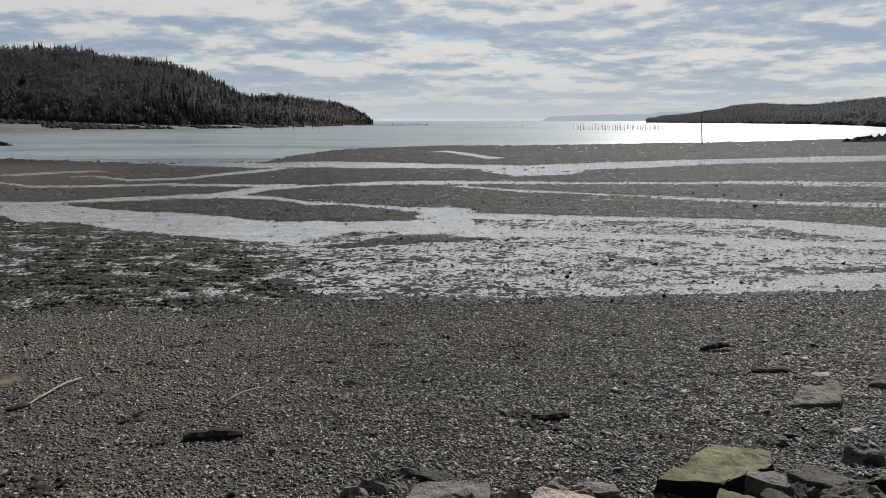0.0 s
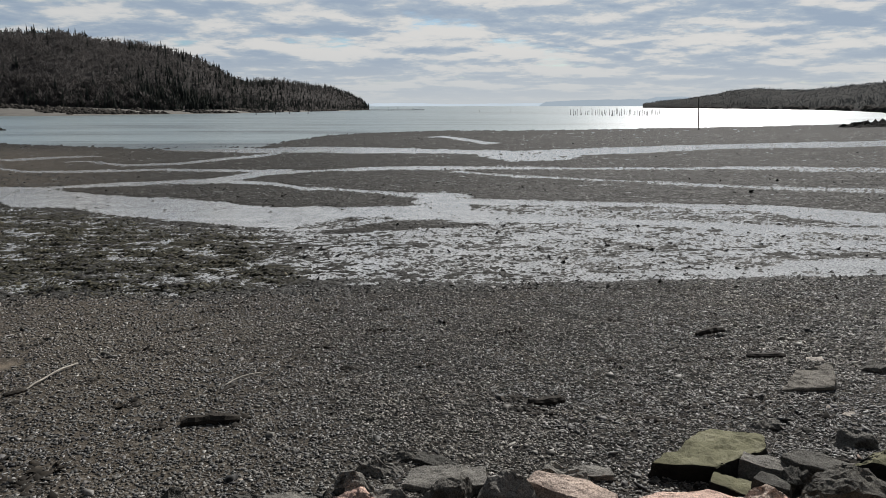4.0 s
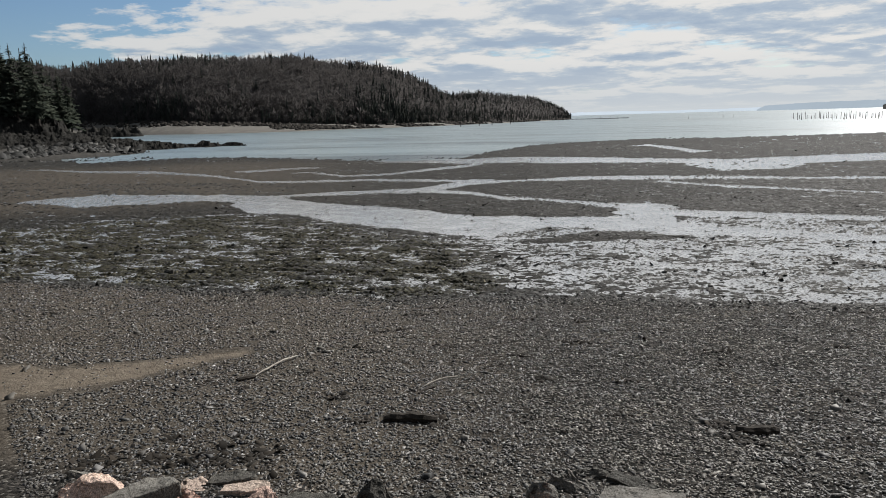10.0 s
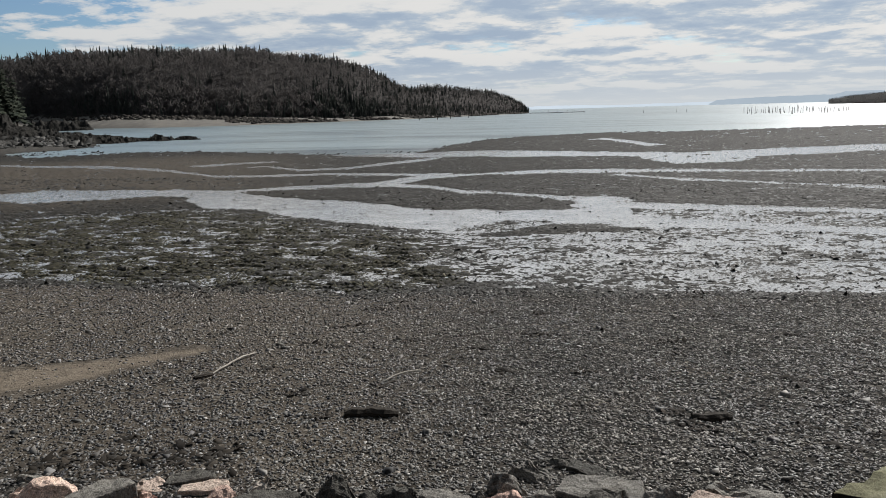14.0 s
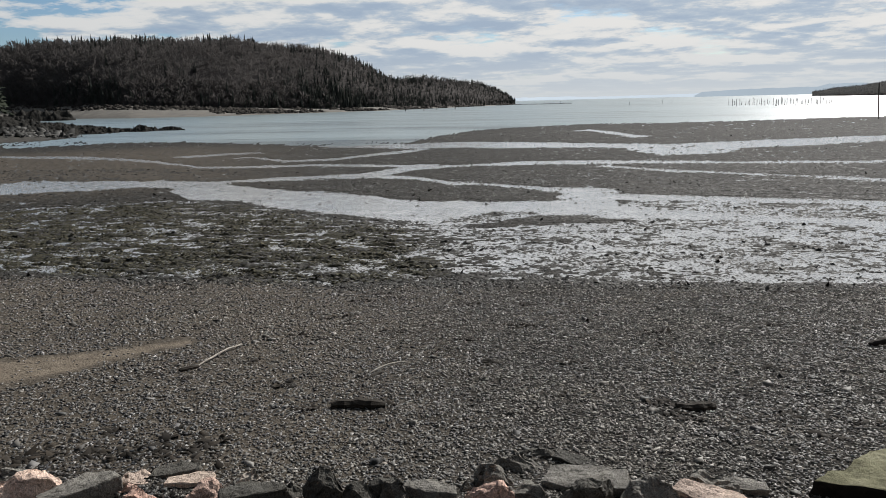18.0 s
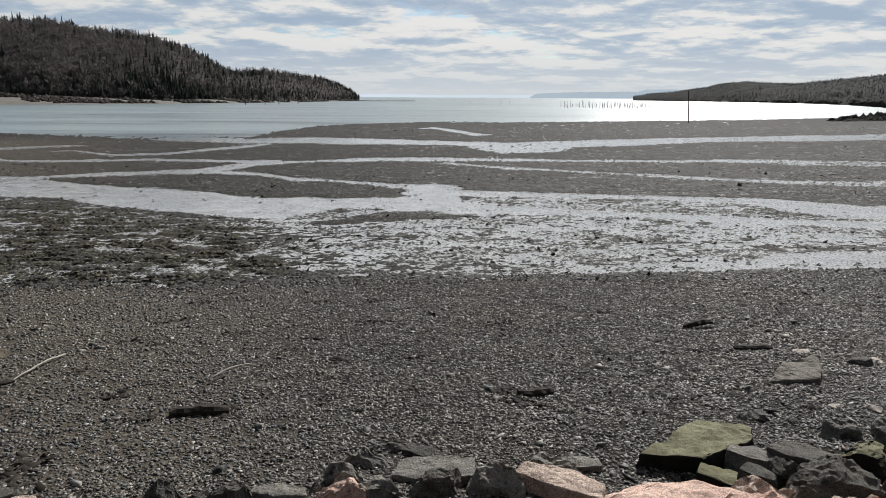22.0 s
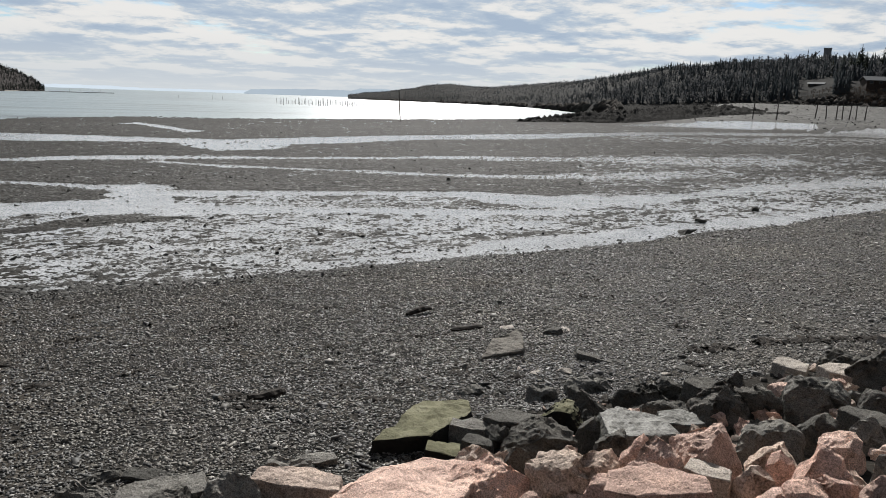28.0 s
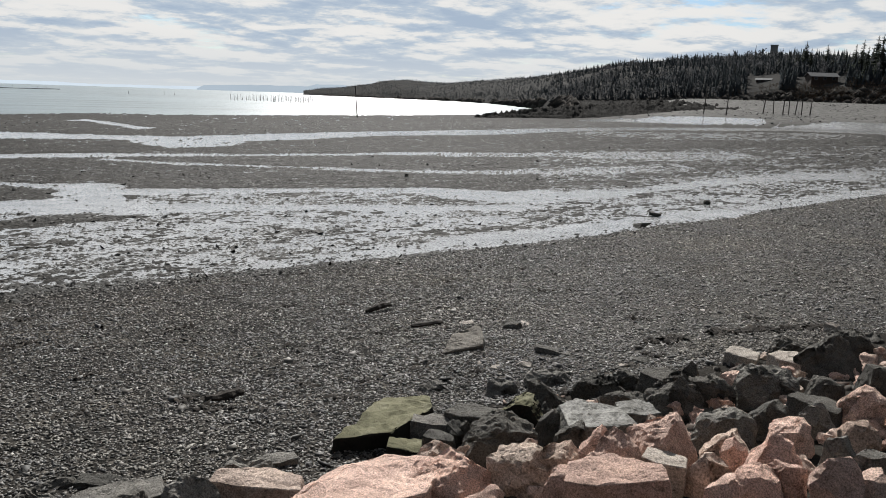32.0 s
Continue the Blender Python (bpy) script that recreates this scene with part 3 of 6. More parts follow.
def ground_z(az, r, x, y):
    """The lie of the beach with its hummocks, runnels and pools. Returns height, flat and weed."""
    b = beach_z(az, r)
    w = r_edge(az) + (fbm(x * 0.8, y * 0.8, 11, 3) - 0.5) * 1.0
    flat = step(r, w - 0.15, w + 0.25) * (y > toe(az))
    weed = weed_field(az, r) * flat
    big_ = fbm(x * 0.16, y * 0.45, 21, 3) - 0.5
    mid = fbm(x * 1.1, y * 2.2, 31, 3) - 0.5
    small = fbm(x * 4.0, y * 5.5, 41, 2) - 0.5
    grow = np.clip(r / 40.0, 0.7, 2.2)
    f = wet_field(az, r, x, y)
    calm = 0.45 + 0.55 * np.clip((f + 1.0) / 0.5, 0, 1)
    speck = fbm(x * 9.0, y * 11.0, 47, 2) - 0.5
    rel = (0.06 * f + calm * (0.032 * big_ + 0.050 * mid + 0.070 * small + 0.060 * speck)) * grow + weed * (0.10 * np.maximum(mid, -0.12) + 0.17 * (fbm(x * 2.4, y * 7.5, 45, 2) - 0.5))
    dry = 0.03 * (fbm(x * 0.5, y * 0.5, 51, 3) - 0.5) * 2 + 0.03 * small + 0.05
    far = step(r, 230, 300)
    return b + (1 - far) * (flat * rel + (1 - flat) * dry * (y > toe(az)) - 0.18 * step(toe(az) - y, 0.0, 1.2)), flat, weed


# ---- ground ----
def ground():
    az = np.unique(np.concatenate([np.arange(-180, -64, 2.0), np.arange(-64, 51.0, 0.15), np.arange(51, 180.1, 2.0), [180.0]]).round(3))
    r = [0.2, 0.5, 1.0, 2.0, 3.0, 3.6]
    while r[-1] < 5000:
        q = r[-1]
        if q < 16:
            r.append(q + 0.16)
        elif q < 280:
            r.append(q + max(0.06, 1.15 * q * q / (4.6 * 1254)))
        else:
            r.append(q * 1.25)
    r = np.array(r)
    A, R = np.meshgrid(az, r)
    P = polar(A, R)
    z, flat, weed = ground_z(A, R, P[..., 0], P[..., 1])
    P[..., 2] = z
    nr, na = A.shape
    i = np.arange(nr * na).reshape(nr, na)
    q = np.stack([i[:-1, :-1], i[1:, :-1], i[1:, 1:], i[:-1, 1:]], -1).reshape(-1, 4)[:, ::-1]
    k = np.arange((na - 1) // 2)
    q = np.concatenate([q, np.stack([na - 1 - k, na - 2 - k, k + 1, k], -1)])
    ob = mesh_ob("ground", P.reshape(-1, 3), q, MAT["beach"], smooth=True)
    sa, sn, sf = np.array(sorted(SAND)).T
    near, far = np.interp(A, sa, sn), np.interp(A, sa, sf)
    wob = fbm(P[..., 0] * 1.6, P[..., 1] * 1.6, 61, 4) - 0.5
    sand = step(np.minimum(R - near, far - R) + wob * 0.7, -0.02, 0.18) * step(A, sa[0] - 0.5, sa[0] + 1.0) * (A < 80)
    shingle = np.maximum(step(R, 176, 215) * step(-A, 36, 44) * 0.75, step(R, 150, 190) * step(A, 36, 42) * 0.3) * (R < 330)
    shingle = np.maximum(shingle, 0.30 * step(-A, 28, 42) * (1 - flat) * (A > -80) * step(P[..., 1] - toe(A), 0.0, 0.8) * (R < 60))
    left_sand = np.maximum(step(R, 150, 185) * step(A, 37, 42) * 0.08, 0.34 * step(A, 18, 34) * step(R, 40, 50) * (1 - step(R, 95, 130)) * flat)
    # sand fills the gravel below the headland side
    matrix = np.maximum(0.38 * step(A, 2, 26), 0.08 * step(-A, 32, 46)) * step(80 - A, 0, 10) * step(P[..., 1] - toe(A), 0.0, 0.8) * (1 - flat)
    attribute(ob, "sand", np.maximum(np.maximum(sand, matrix), left_sand))
    attribute(ob, "shingle", shingle)
    attribute(ob, "flat", flat)
    attribute(ob, "weed", weed)
    attribute(ob, "gap_shade", step(toe(A) - P[..., 1], 0.1, 0.6))
    return tagged(ob, "grey gravel beach sloping to a wet tidal mud flat", "ground", kind="structure")


def water_sheets():
    """The sea, and the thin standing water that fills runnels and pools on the flat."""
    az = np.arange(-64, 51.0, 0.4)
    r = [16.0]
    while r[-1] < 270:
        r.append(r[-1] + max(0.3, 1.2 * r[-1] ** 2 / 5768))
    A, R = np.meshgrid(az, np.array(r))
    w, s = r_edge(A), r_shore(A)
    R = np.clip(R, w - 0.5, np.minimum(s * 1.02, np.where(A < -36, 206, 262)))
    P = polar(A, R)
    P[..., 2] = np.where(R < w, Z_EDGE - 0.02 - 0.1 * (w - R), base_z(A, R))
    nr, na = A.shape
    i = np.arange(nr * na).reshape(nr, na)
    q = np.stack([i[:-1, :-1], i[:-1, 1:], i[1:, 1:], i[1:, :-1]], -1).reshape(-1, 4)
    area = np.abs(R[1:, :-1] - R[:-1, :-1]).reshape(-1)
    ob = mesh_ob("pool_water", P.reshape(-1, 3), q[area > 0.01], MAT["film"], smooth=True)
    tagged(ob, "thin standing water in runnels over the mud flat", "water", kind="structure")
    az = np.concatenate([np.arange(-180, -70, 5.0), np.arange(-70, 60, 1.0), np.arange(60, 180.1, 5.0)])
    r = np.array([80, 140, 250, 450, 800, 1500, 2800, 4900.0])
    A, R = np.meshgrid(az, r)
    P = polar(A, R, Z_SEA)
    nr, na = A.shape
    i = np.arange(nr * na).reshape(nr, na)
    q = np.stack([i[:-1, :-1], i[:-1, 1:], i[1:, 1:], i[1:, :-1]], -1).reshape(-1, 4)
    tagged(mesh_ob("sea", P.reshape(-1, 3), q, MAT["sea"]), "rippled grey sea glittering under the sun", "water", kind="structure")


SAND = [(31.4, 12.0, 12.3), (35.2, 11.6, 12.4), (39.2, 11.3, 12.2), (43.0, 10.9, 12.3), (46.4, 11.0, 12.6), (48.0, 11.1, 13.2)]
ground()
water_sheets()


# ---- loose stones and weed, too many to count ----
def scatter(name, n_, place, size, flatness, mat, seed, label, category, lift=0.25, shape="ridge"):
    """n_ small angular stones or tufts, joined: each a crooked, half-buried body. place(rng, n) gives bearing and distance."""
    rng = np.random.default_rng(seed)
    az, r = place(rng, n_)
    n = len(az)
    P = polar(az, r)
    P[:, 2] = ground_z(az, r, P[:, 0], P[:, 1])[0]
    # stones stand out of the thin standing water
    P[:, 2] = np.where((r > r_edge(az) + 0.5) & (r < 150), np.maximum(P[:, 2], base_z(az, r) - 0.006), P[:, 2])
    s = size(rng, n, r)
    if shape == "plate":
        corner = np.array([(1, 0.1, -0.5), (-0.55, 0.85, -0.5), (-0.5, -0.85, -0.5), (0.9, 0.1, 0.7), (-0.5, 0.75, 0.7), (-0.45, -0.75, 0.7)], float)
        face = np.array([(0, 1, 4), (0, 4, 3), (1, 2, 5), (1, 5, 4), (2, 0, 3), (2, 3, 5), (3, 4, 5)])
    elif shape == "chip":
        corner = np.array([(1, 0.1, -0.5), (-0.55, 0.85, -0.5), (-0.5, -0.85, -0.5), (-0.1, 0.0, 0.8)], float)
        face = np.array([(0, 1, 3), (1, 2, 3), (2, 0, 3)])
    else:
        corner = np.array([(1, 0.25, -0.5), (-0.2, 0.85, -0.5), (-1, -0.25, -0.5), (0.2, -0.85, -0.5), (0.6, 0.12, 0.8), (-0.6, -0.08, 0.8)], float)
        face = np.array([(0, 1, 4), (1, 5, 4), (1, 2, 5), (2, 3, 5), (3, 4, 5), (3, 0, 4)])
    k = len(corner)
    V = corner[None] * (1 + rng.uniform(-0.3, 0.3, (n, k, 3))) + rng.uniform(-0.15, 0.15, (n, k, 3))
    V *= s[:, None, None]
    V[:, :, 0] *= rng.uniform(0.9, 1.9, (n, 1))
    V[:, :, 2] *= rng.uniform(flatness * 0.6, flatness * 1.3, (n, 1))
    th = rng.uniform(0, 2 * np.pi, n)
    tl = rng.normal(0, {"plate": 0.24, "chip": 0.16}.get(shape, 0.36), (n, 2))
    V[:, :, 2] += V[:, :, 0] * tl[:, :1] + V[:, :, 1] * tl[:, 1:]
    c, sn = np.cos(th)[:, None], np.sin(th)[:, None]
    X = V[:, :, 0] * c - V[:, :, 1] * sn
    Y = V[:, :, 0] * sn + V[:, :, 1] * c
    V = np.stack([X, Y, V[:, :, 2]], -1) + P[:, None]
    V[:, :, 2] += (s * flatness * lift)[:, None]
    F = (face[None] + k * np.arange(n)[:, None, None]).reshape(-1, 3)
    return tagged(mesh_ob(name, V.reshape(-1, 3), F, mat), label, category, kind="stuff")


def gravel_place(rng, n):
    # the gravel widens past the rubble bank
    az = np.where(rng.uniform(0, 1, n) < 0.24, -61 + 48 * (1 - rng.uniform(0, 1, n) ** 0.5), rng.uniform(-61, 49, n))
    u = rng.uniform(0, 1, n) ** 0.8
    r0 = np.maximum(4.6, (toe(az) - 0.4) / np.cos(np.radians(az)))
    r = r0 * (np.maximum(r_edge(az), r0 + 1) / r0) ** u
    sa, sn, sf = np.array(sorted(SAND)).T
    on_sand = (az > sa[0]) & (r > np.interp(az, sa, sn) - 0.1) & (r < np.interp(az, sa, sf) + 0.1) & (rng.uniform(0, 1, n) > 0.08)
    return az[~on_sand], r[~on_sand]


def flat_place(lo, hi, keep):
    def f(rng, n):
        az = rng.uniform(-60, 48, n)
        w = r_edge(az)
        r = w * (lo + (hi - lo) * rng.uniform(0, 1, n) ** 1.6)
        ok = rng.uniform(0, 1, n) < keep(az, r)
        return az[ok], r[ok]
    return f


def clumpy(az, r):
    P = polar(az, r)
    wet = step(wet_field(az, r, P[:, 0], P[:, 1]), -0.7, -0.3)
    return (0.22 + 0.78 * step(fbm(P[:, 0] * 0.45, P[:, 1] * 1.3, 71, 4), 0.42, 0.60)) * (0.06 + 0.94 * wet)


def stony(az, r):
    """Stones lie thick on the dry banks of the flat, and hardly in the runnels."""
    P = polar(az, r)
    dry = step(wet_field(az, r, P[:, 0], P[:, 1]), -0.3, 0.2)
    far_land = (az < -38) & (r > 184) | (r > r_shore(az) * 0.98) | (az > 24) & (r < 60) & (r > 40)
    return np.where(far_land, 0.02, 0.04 + 0.96 * dry) * np.where(az > 22, 0.35, 1.0)


def weedy(az, r):
    P = polar(az, r)
    return weed_field(az, r) * step(fbm(P[:, 0] * 0.9, P[:, 1] * 1.3, 81, 3), 0.36, 0.58)


def rim_place(rng, n):
    az = rng.uniform(-60, 48, n)
    P = polar(az, r_edge(az))
    return az, r_edge(az) + rng.normal(0.0, 0.45, n) + (fbm(P[:, 0] * 0.8, P[:, 1] * 0.8, 11, 3) - 0.5)


scatter("gravel", 142000, gravel_place, lambda g, n, r: (0.0115 + 0.013 * g.uniform(0, 1, n) ** 3) * (0.75 + r / 28), 0.46, MAT["pebble"], 1, "grey-brown beach gravel of small flat stones", "gravel", 0.5, "plate")
scatter("large_pebbles", 500, gravel_place, lambda g, n, r: 0.03 + 0.04 * g.uniform(0, 1, n) ** 3, 0.5, MAT["pebble"], 2, "scattered larger flat stones among the gravel", "pebbles", 0.5, "plate")
scatter("rim_cobbles", 10000, rim_place, lambda g, n, r: 0.016 + 0.05 * g.uniform(0, 1, n) ** 3, 0.45, MAT["cobble"], 3, "dark wet cobbles where gravel meets mud", "cobbles")
scatter("flat_stones", 190000, flat_place(1.0, 3.4, clumpy), lambda g, n, r: (0.014 + 0.055 * g.uniform(0, 1, n) ** 4) * (0.9 + r / 38), 0.40, MAT["cobble"], 4, "dark stones and mussel clumps on the wet mud", "stones", shape="chip")
scatter("far_stones", 130000, flat_place(1.6, 8.0, stony), lambda g, n, r: (0.03 + 0.055 * g.uniform(0, 1, n) ** 4) * (0.7 + r / 75), 0.36, MAT["far_cobble"], 6, "grey stones strewn over the outer flat", "stones", shape="chip")

scatter("mussel_clumps", 9000, flat_place(1.0, 2.6, clumpy), lambda g, n, r: (0.03 + 0.065 * g.uniform(0, 1, n) ** 3) * (0.8 + r / 70), 0.36, MAT["cobble"], 16, "black clumps of mussels and weedy stones on wet mud", "stones")


def shore_place(a0, a1, r0, r1):
    def f(rng, n):
        az, r = rng.uniform(a0, a1, n), rng.uniform(r0, r1, n)
        P = polar(az, r)
        ok = fbm(P[:, 0] * 0.06, P[:, 1] * 0.06, 95, 3) > 0.40
        return az[ok], r[ok]
    return f


scatter("cliff_beach_stones", 5000, shore_place(37.5, 50, 150, 214), lambda g, n, r: 0.08 + 0.35 * g.uniform(0, 1, n) ** 4, 0.35, MAT["far_cobble"], 14, "grey stones over the beach below the cliff", "stones")
scatter("shelf_boulders", 1500, shore_place(38.6, 50, 168, 216), lambda g, n, r: 0.25 + 0.9 * g.uniform(0, 1, n) ** 3, 0.6, MAT["far_cobble"], 18, "dark weedy boulders heaped below the cliff", "stones")
scatter("pile_beach_stones", 6000, shore_place(-62, -40, 190, 268), lambda g, n, r: 0.06 + 0.3 * g.uniform(0, 1, n) ** 5, 0.3, MAT["far_cobble"], 15, "grey stones over the beach below the cabin", "stones")


def crevice_place(rng, n):
    az = rng.uniform(-62, 48, n)
    y = toe(az) - 0.3 - 2.6 * rng.uniform(0, 1, n)
    return az, y / np.cos(np.radians(az))


scatter("rubble_chips", 4200, crevice_place, lambda g, n, r: 0.015 + 0.045 * g.uniform(0, 1, n) ** 2, 0.6, MAT["chip"], 12, "broken stone chips packed between the larger blocks", "rubble", 0.5, "plate")


def weed_place(rng, n):
    az = rng.uniform(7, 52, n)
    r = r_edge(az) * (0.99 + 1.25 * rng.uniform(0, 1, n) ** 1.3)
    ok = rng.uniform(0, 1, n) < weedy(az, r)
    return az[ok], r[ok]


def line_place(rows, spread):
    a, q = np.array(rows).T

    def f(rng, n):
        u = rng.uniform(0, 1, n)
        az = a[0] + (a[-1] - a[0]) * u
        r = np.interp(az, *zip(*sorted(rows))) + rng.normal(0, spread, n)
        P = polar(az, r)
        ok = fbm(P[:, 0] * 1.5, P[:, 1] * 1.5, 91, 3) > 0.43
        return az[ok], r[ok]
    return f


def scrap_place(rng, n):
    heart = rng.uniform(0, 1, (90, 2))
    k = rng.integers(0, 90, n)
    az = -58 + 104 * heart[k, 0]
    r = 7.8 + (r_edge(az) - 8.2) * heart[k, 1] ** 1.3 + rng.normal(0, 0.05, n)
    return az + rng.normal(0, 0.55, n), r


scatter("rockweed", 76000, weed_place, lambda g, n, r: 0.018 + 0.05 * g.uniform(0, 1, n) ** 2, 0.32, MAT["weed"], 5, "brown rockweed lying in tufts over stones", "seaweed")
scatter("wrack_line", 420, line_place([(46.0, 8.35), (39.5, 7.75), (34.0, 7.5), (28.0, 7.15)], 0.22), lambda g, n, r: 0.02 + 0.05 * g.uniform(0, 1, n) ** 2, 0.3, MAT["wrack"], 7, "dark line of dried seaweed wrack on gravel", "seaweed")
scatter("far_wrack_line", 900, line_place([(-43.5, 10.9), (-48.5, 11.9), (-52.5, 12.6), (-57.0, 13.4)], 0.10), lambda g, n, r: 0.02 + 0.06 * g.uniform(0, 1, n) ** 2, 0.3, MAT["wrack"], 8, "dark line of dried seaweed wrack on gravel", "seaweed")
scatter("weed_scraps", 2000, scrap_place, lambda g, n, r: 0.016 + 0.045 * g.uniform(0, 1, n) ** 2, 0.4, MAT["wrack"], 9, "small dark scraps of seaweed on gravel", "seaweed")


# ---- blocks of stone ----
def rock_mesh(name, seed, w, d, h, mat, detail=2, boxy=0.45):
    """An angular quarried block: the hull of a few corners, its edges broken, its faces rough."""
    rng = random.Random(seed)
    bm = bmesh.new()
    if rng.random() < boxy:
        for sx in (-1, 1):
            for sy in (-1, 1):
                for sz in (-1, 1):
                    k = rng.uniform(0.5, 1.0)
                    bm.verts.new((sx * k * rng.uniform(0.7, 1.1), sy * k * rng.uniform(0.7, 1.1), sz * rng.uniform(0.5, 1.0)))
        extra = 5
    else:
        extra = 11
    for _ in range(extra):
        v = Vector((rng.gauss(0, 1), rng.gauss(0, 1), rng.gauss(0, 0.9))).normalized() * rng.uniform(0.95, 1.25)
        bm.verts.new((v.x, v.y, max(-1.0, min(1.0, v.z))))
    hull = bmesh.ops.convex_hull(bm, input=bm.verts)
    bmesh.ops.delete(bm, geom=list({g for g in hull["geom_interior"] + hull["geom_unused"] if isinstance(g, bmesh.types.BMVert)}), context="VERTS")
    bmesh.ops.dissolve_limit(bm, angle_limit=radians(14), verts=bm.verts, edges=bm.edges)
    for v in bm.verts:
        v.co = Vector((v.co.x * w / 2, v.co.y * d / 2, v.co.z * h / 2))
    bmesh.ops.bevel(bm, geom=list(bm.edges), offset=min(w, d, h) * 0.025, segments=1, affect="EDGES", profile=0.6)
    bmesh.ops.triangulate(bm, faces=bm.faces)
    for _ in range(detail):
        long_ = [e for e in bm.edges if e.calc_length() > max(w, d, h) * 0.07]
        bmesh.ops.subdivide_edges(bm, edges=long_, cuts=1)
        bmesh.ops.triangulate(bm, faces=[f for f in bm.faces if len(f.verts) > 3])
    amp = min(w, d, h) * 0.13
    off = Vector((seed * 3.1, seed * 1.7, 0))
    for v in bm.verts:
        v.co += v.normal * (amp * noise.noise(v.co * (2.2 / max(w, 0.2)) + off) * 1.4 + amp * 0.45 * round(3.0 * noise.noise(v.co * (4.5 / max(w, 0.2)) + off)) / 1.5 + amp * 0.5 * noise.noise(v.co * (12.0 / max(w, 0.2)) + off))
    bm.normal_update()
    me = bpy.data.meshes.new(name)
    bm.to_mesh(me)
    bm.free()
    me.materials.append(mat)
    return me


KIND = {"P": ("pink_granite_boulder", "rough pink granite block in the rubble bank"), "B": ("brown_boulder", "brown granite block lodged in the rubble bank"),
        "G": ("grey_boulder", "rough grey stone block at the foot of the bank"), "D": ("dark_boulder", "dark angular basalt block, shadowed in front"),
        "S": ("slate_slab", "smooth flat grey slate slab among the rubble"), "W": ("pale_stone", "small pale weathered stone lying on gravel"),
        "A": ("mossy_boulder", "dark stone block with yellow-green algae on top")}


def rocks_at(rows, seed):
    rng = random.Random(seed)
    for k, (az, r, w, h, kind) in enumerate(rows):
        w = w * (0.75 if kind == "W" and r > 6.6 else 1.0)
        deep = w * rng.uniform(0.65, 0.95)
        tall = max(h * (0.8 if kind != "S" else 0.5), 0.05)
        name, label = KIND[kind]
        if kind == "W" or (h < 0.2 and r > 6.6):
            name, label = {"W": ("pale_stone", KIND["W"][1]), "D": ("dark_stone", "dark flat stone lying loose on the gravel")}.get(kind, ("loose_stone", "grey flat stone lying loose on the gravel"))
        ob = new(name, rock_mesh(name, seed * 100 + k, w * 1.12, deep, tall, MAT[kind], 3 if w > 0.62 else 2 if w > 0.3 else 1, 1.0 if kind in "S" else 0.3))
        x, y, _ = polar(az, r)
        z = float(beach_z(np.array([az]), np.array([r]))[0])
        z += 0.03 if y > toe(az) else 0.0
        ob.matrix_world = pose(x, y, z + tall * 0.30, rng.uniform(-12, 12), rng.uniform(-12, 12), az + rng.uniform(-25, 25))
        tagged(ob, label, "rock", group="rubble bank" if y < toe(az) + 0.6 else "stones on the beach")


rocks_at([(-34.2, 9.36, 0.28, 0.11, 'W'), (-31.9, 9.22, 0.31, 0.08, 'W'), (-36.5, 10.1, 0.69, 0.14, 'D'), (-37.1, 9.22, 0.37, 0.11, 'G'), (-35.7, 8.76, 0.38, 0.11, 'W'), (-30.6, 9.34, 0.24, 0.07, 'W'), (-42.0, 9.72, 0.28, 0.08, 'W'),
    (-43.6, 10.02, 0.3, 0.1, 'D'), (-33.0, 11.36, 0.35, 0.18, 'D'), (-34.2, 11.6, 0.33, 0.06, 'W'), (-29.1, 11.52, 0.39, 0.07, 'W'), (-56.9, 12.96, 0.4, 0.26, 'W'), (-42.9, 25.68, 0.73, 0.21, 'D'), (-47.3, 33.5, 0.36, 0.22, 'D'),
    (-43.5, 28.64, 0.54, 0.19, 'D'), (45.8, 7.1, 0.36, 0.06, 'D'), (47.4, 6.28, 0.29, 0.21, 'P'), (37.3, 22.4, 0.37, 0.19, 'D'), (16.6, 6.38, 0.11, 0.03, 'W')], 1)


PLACED = []


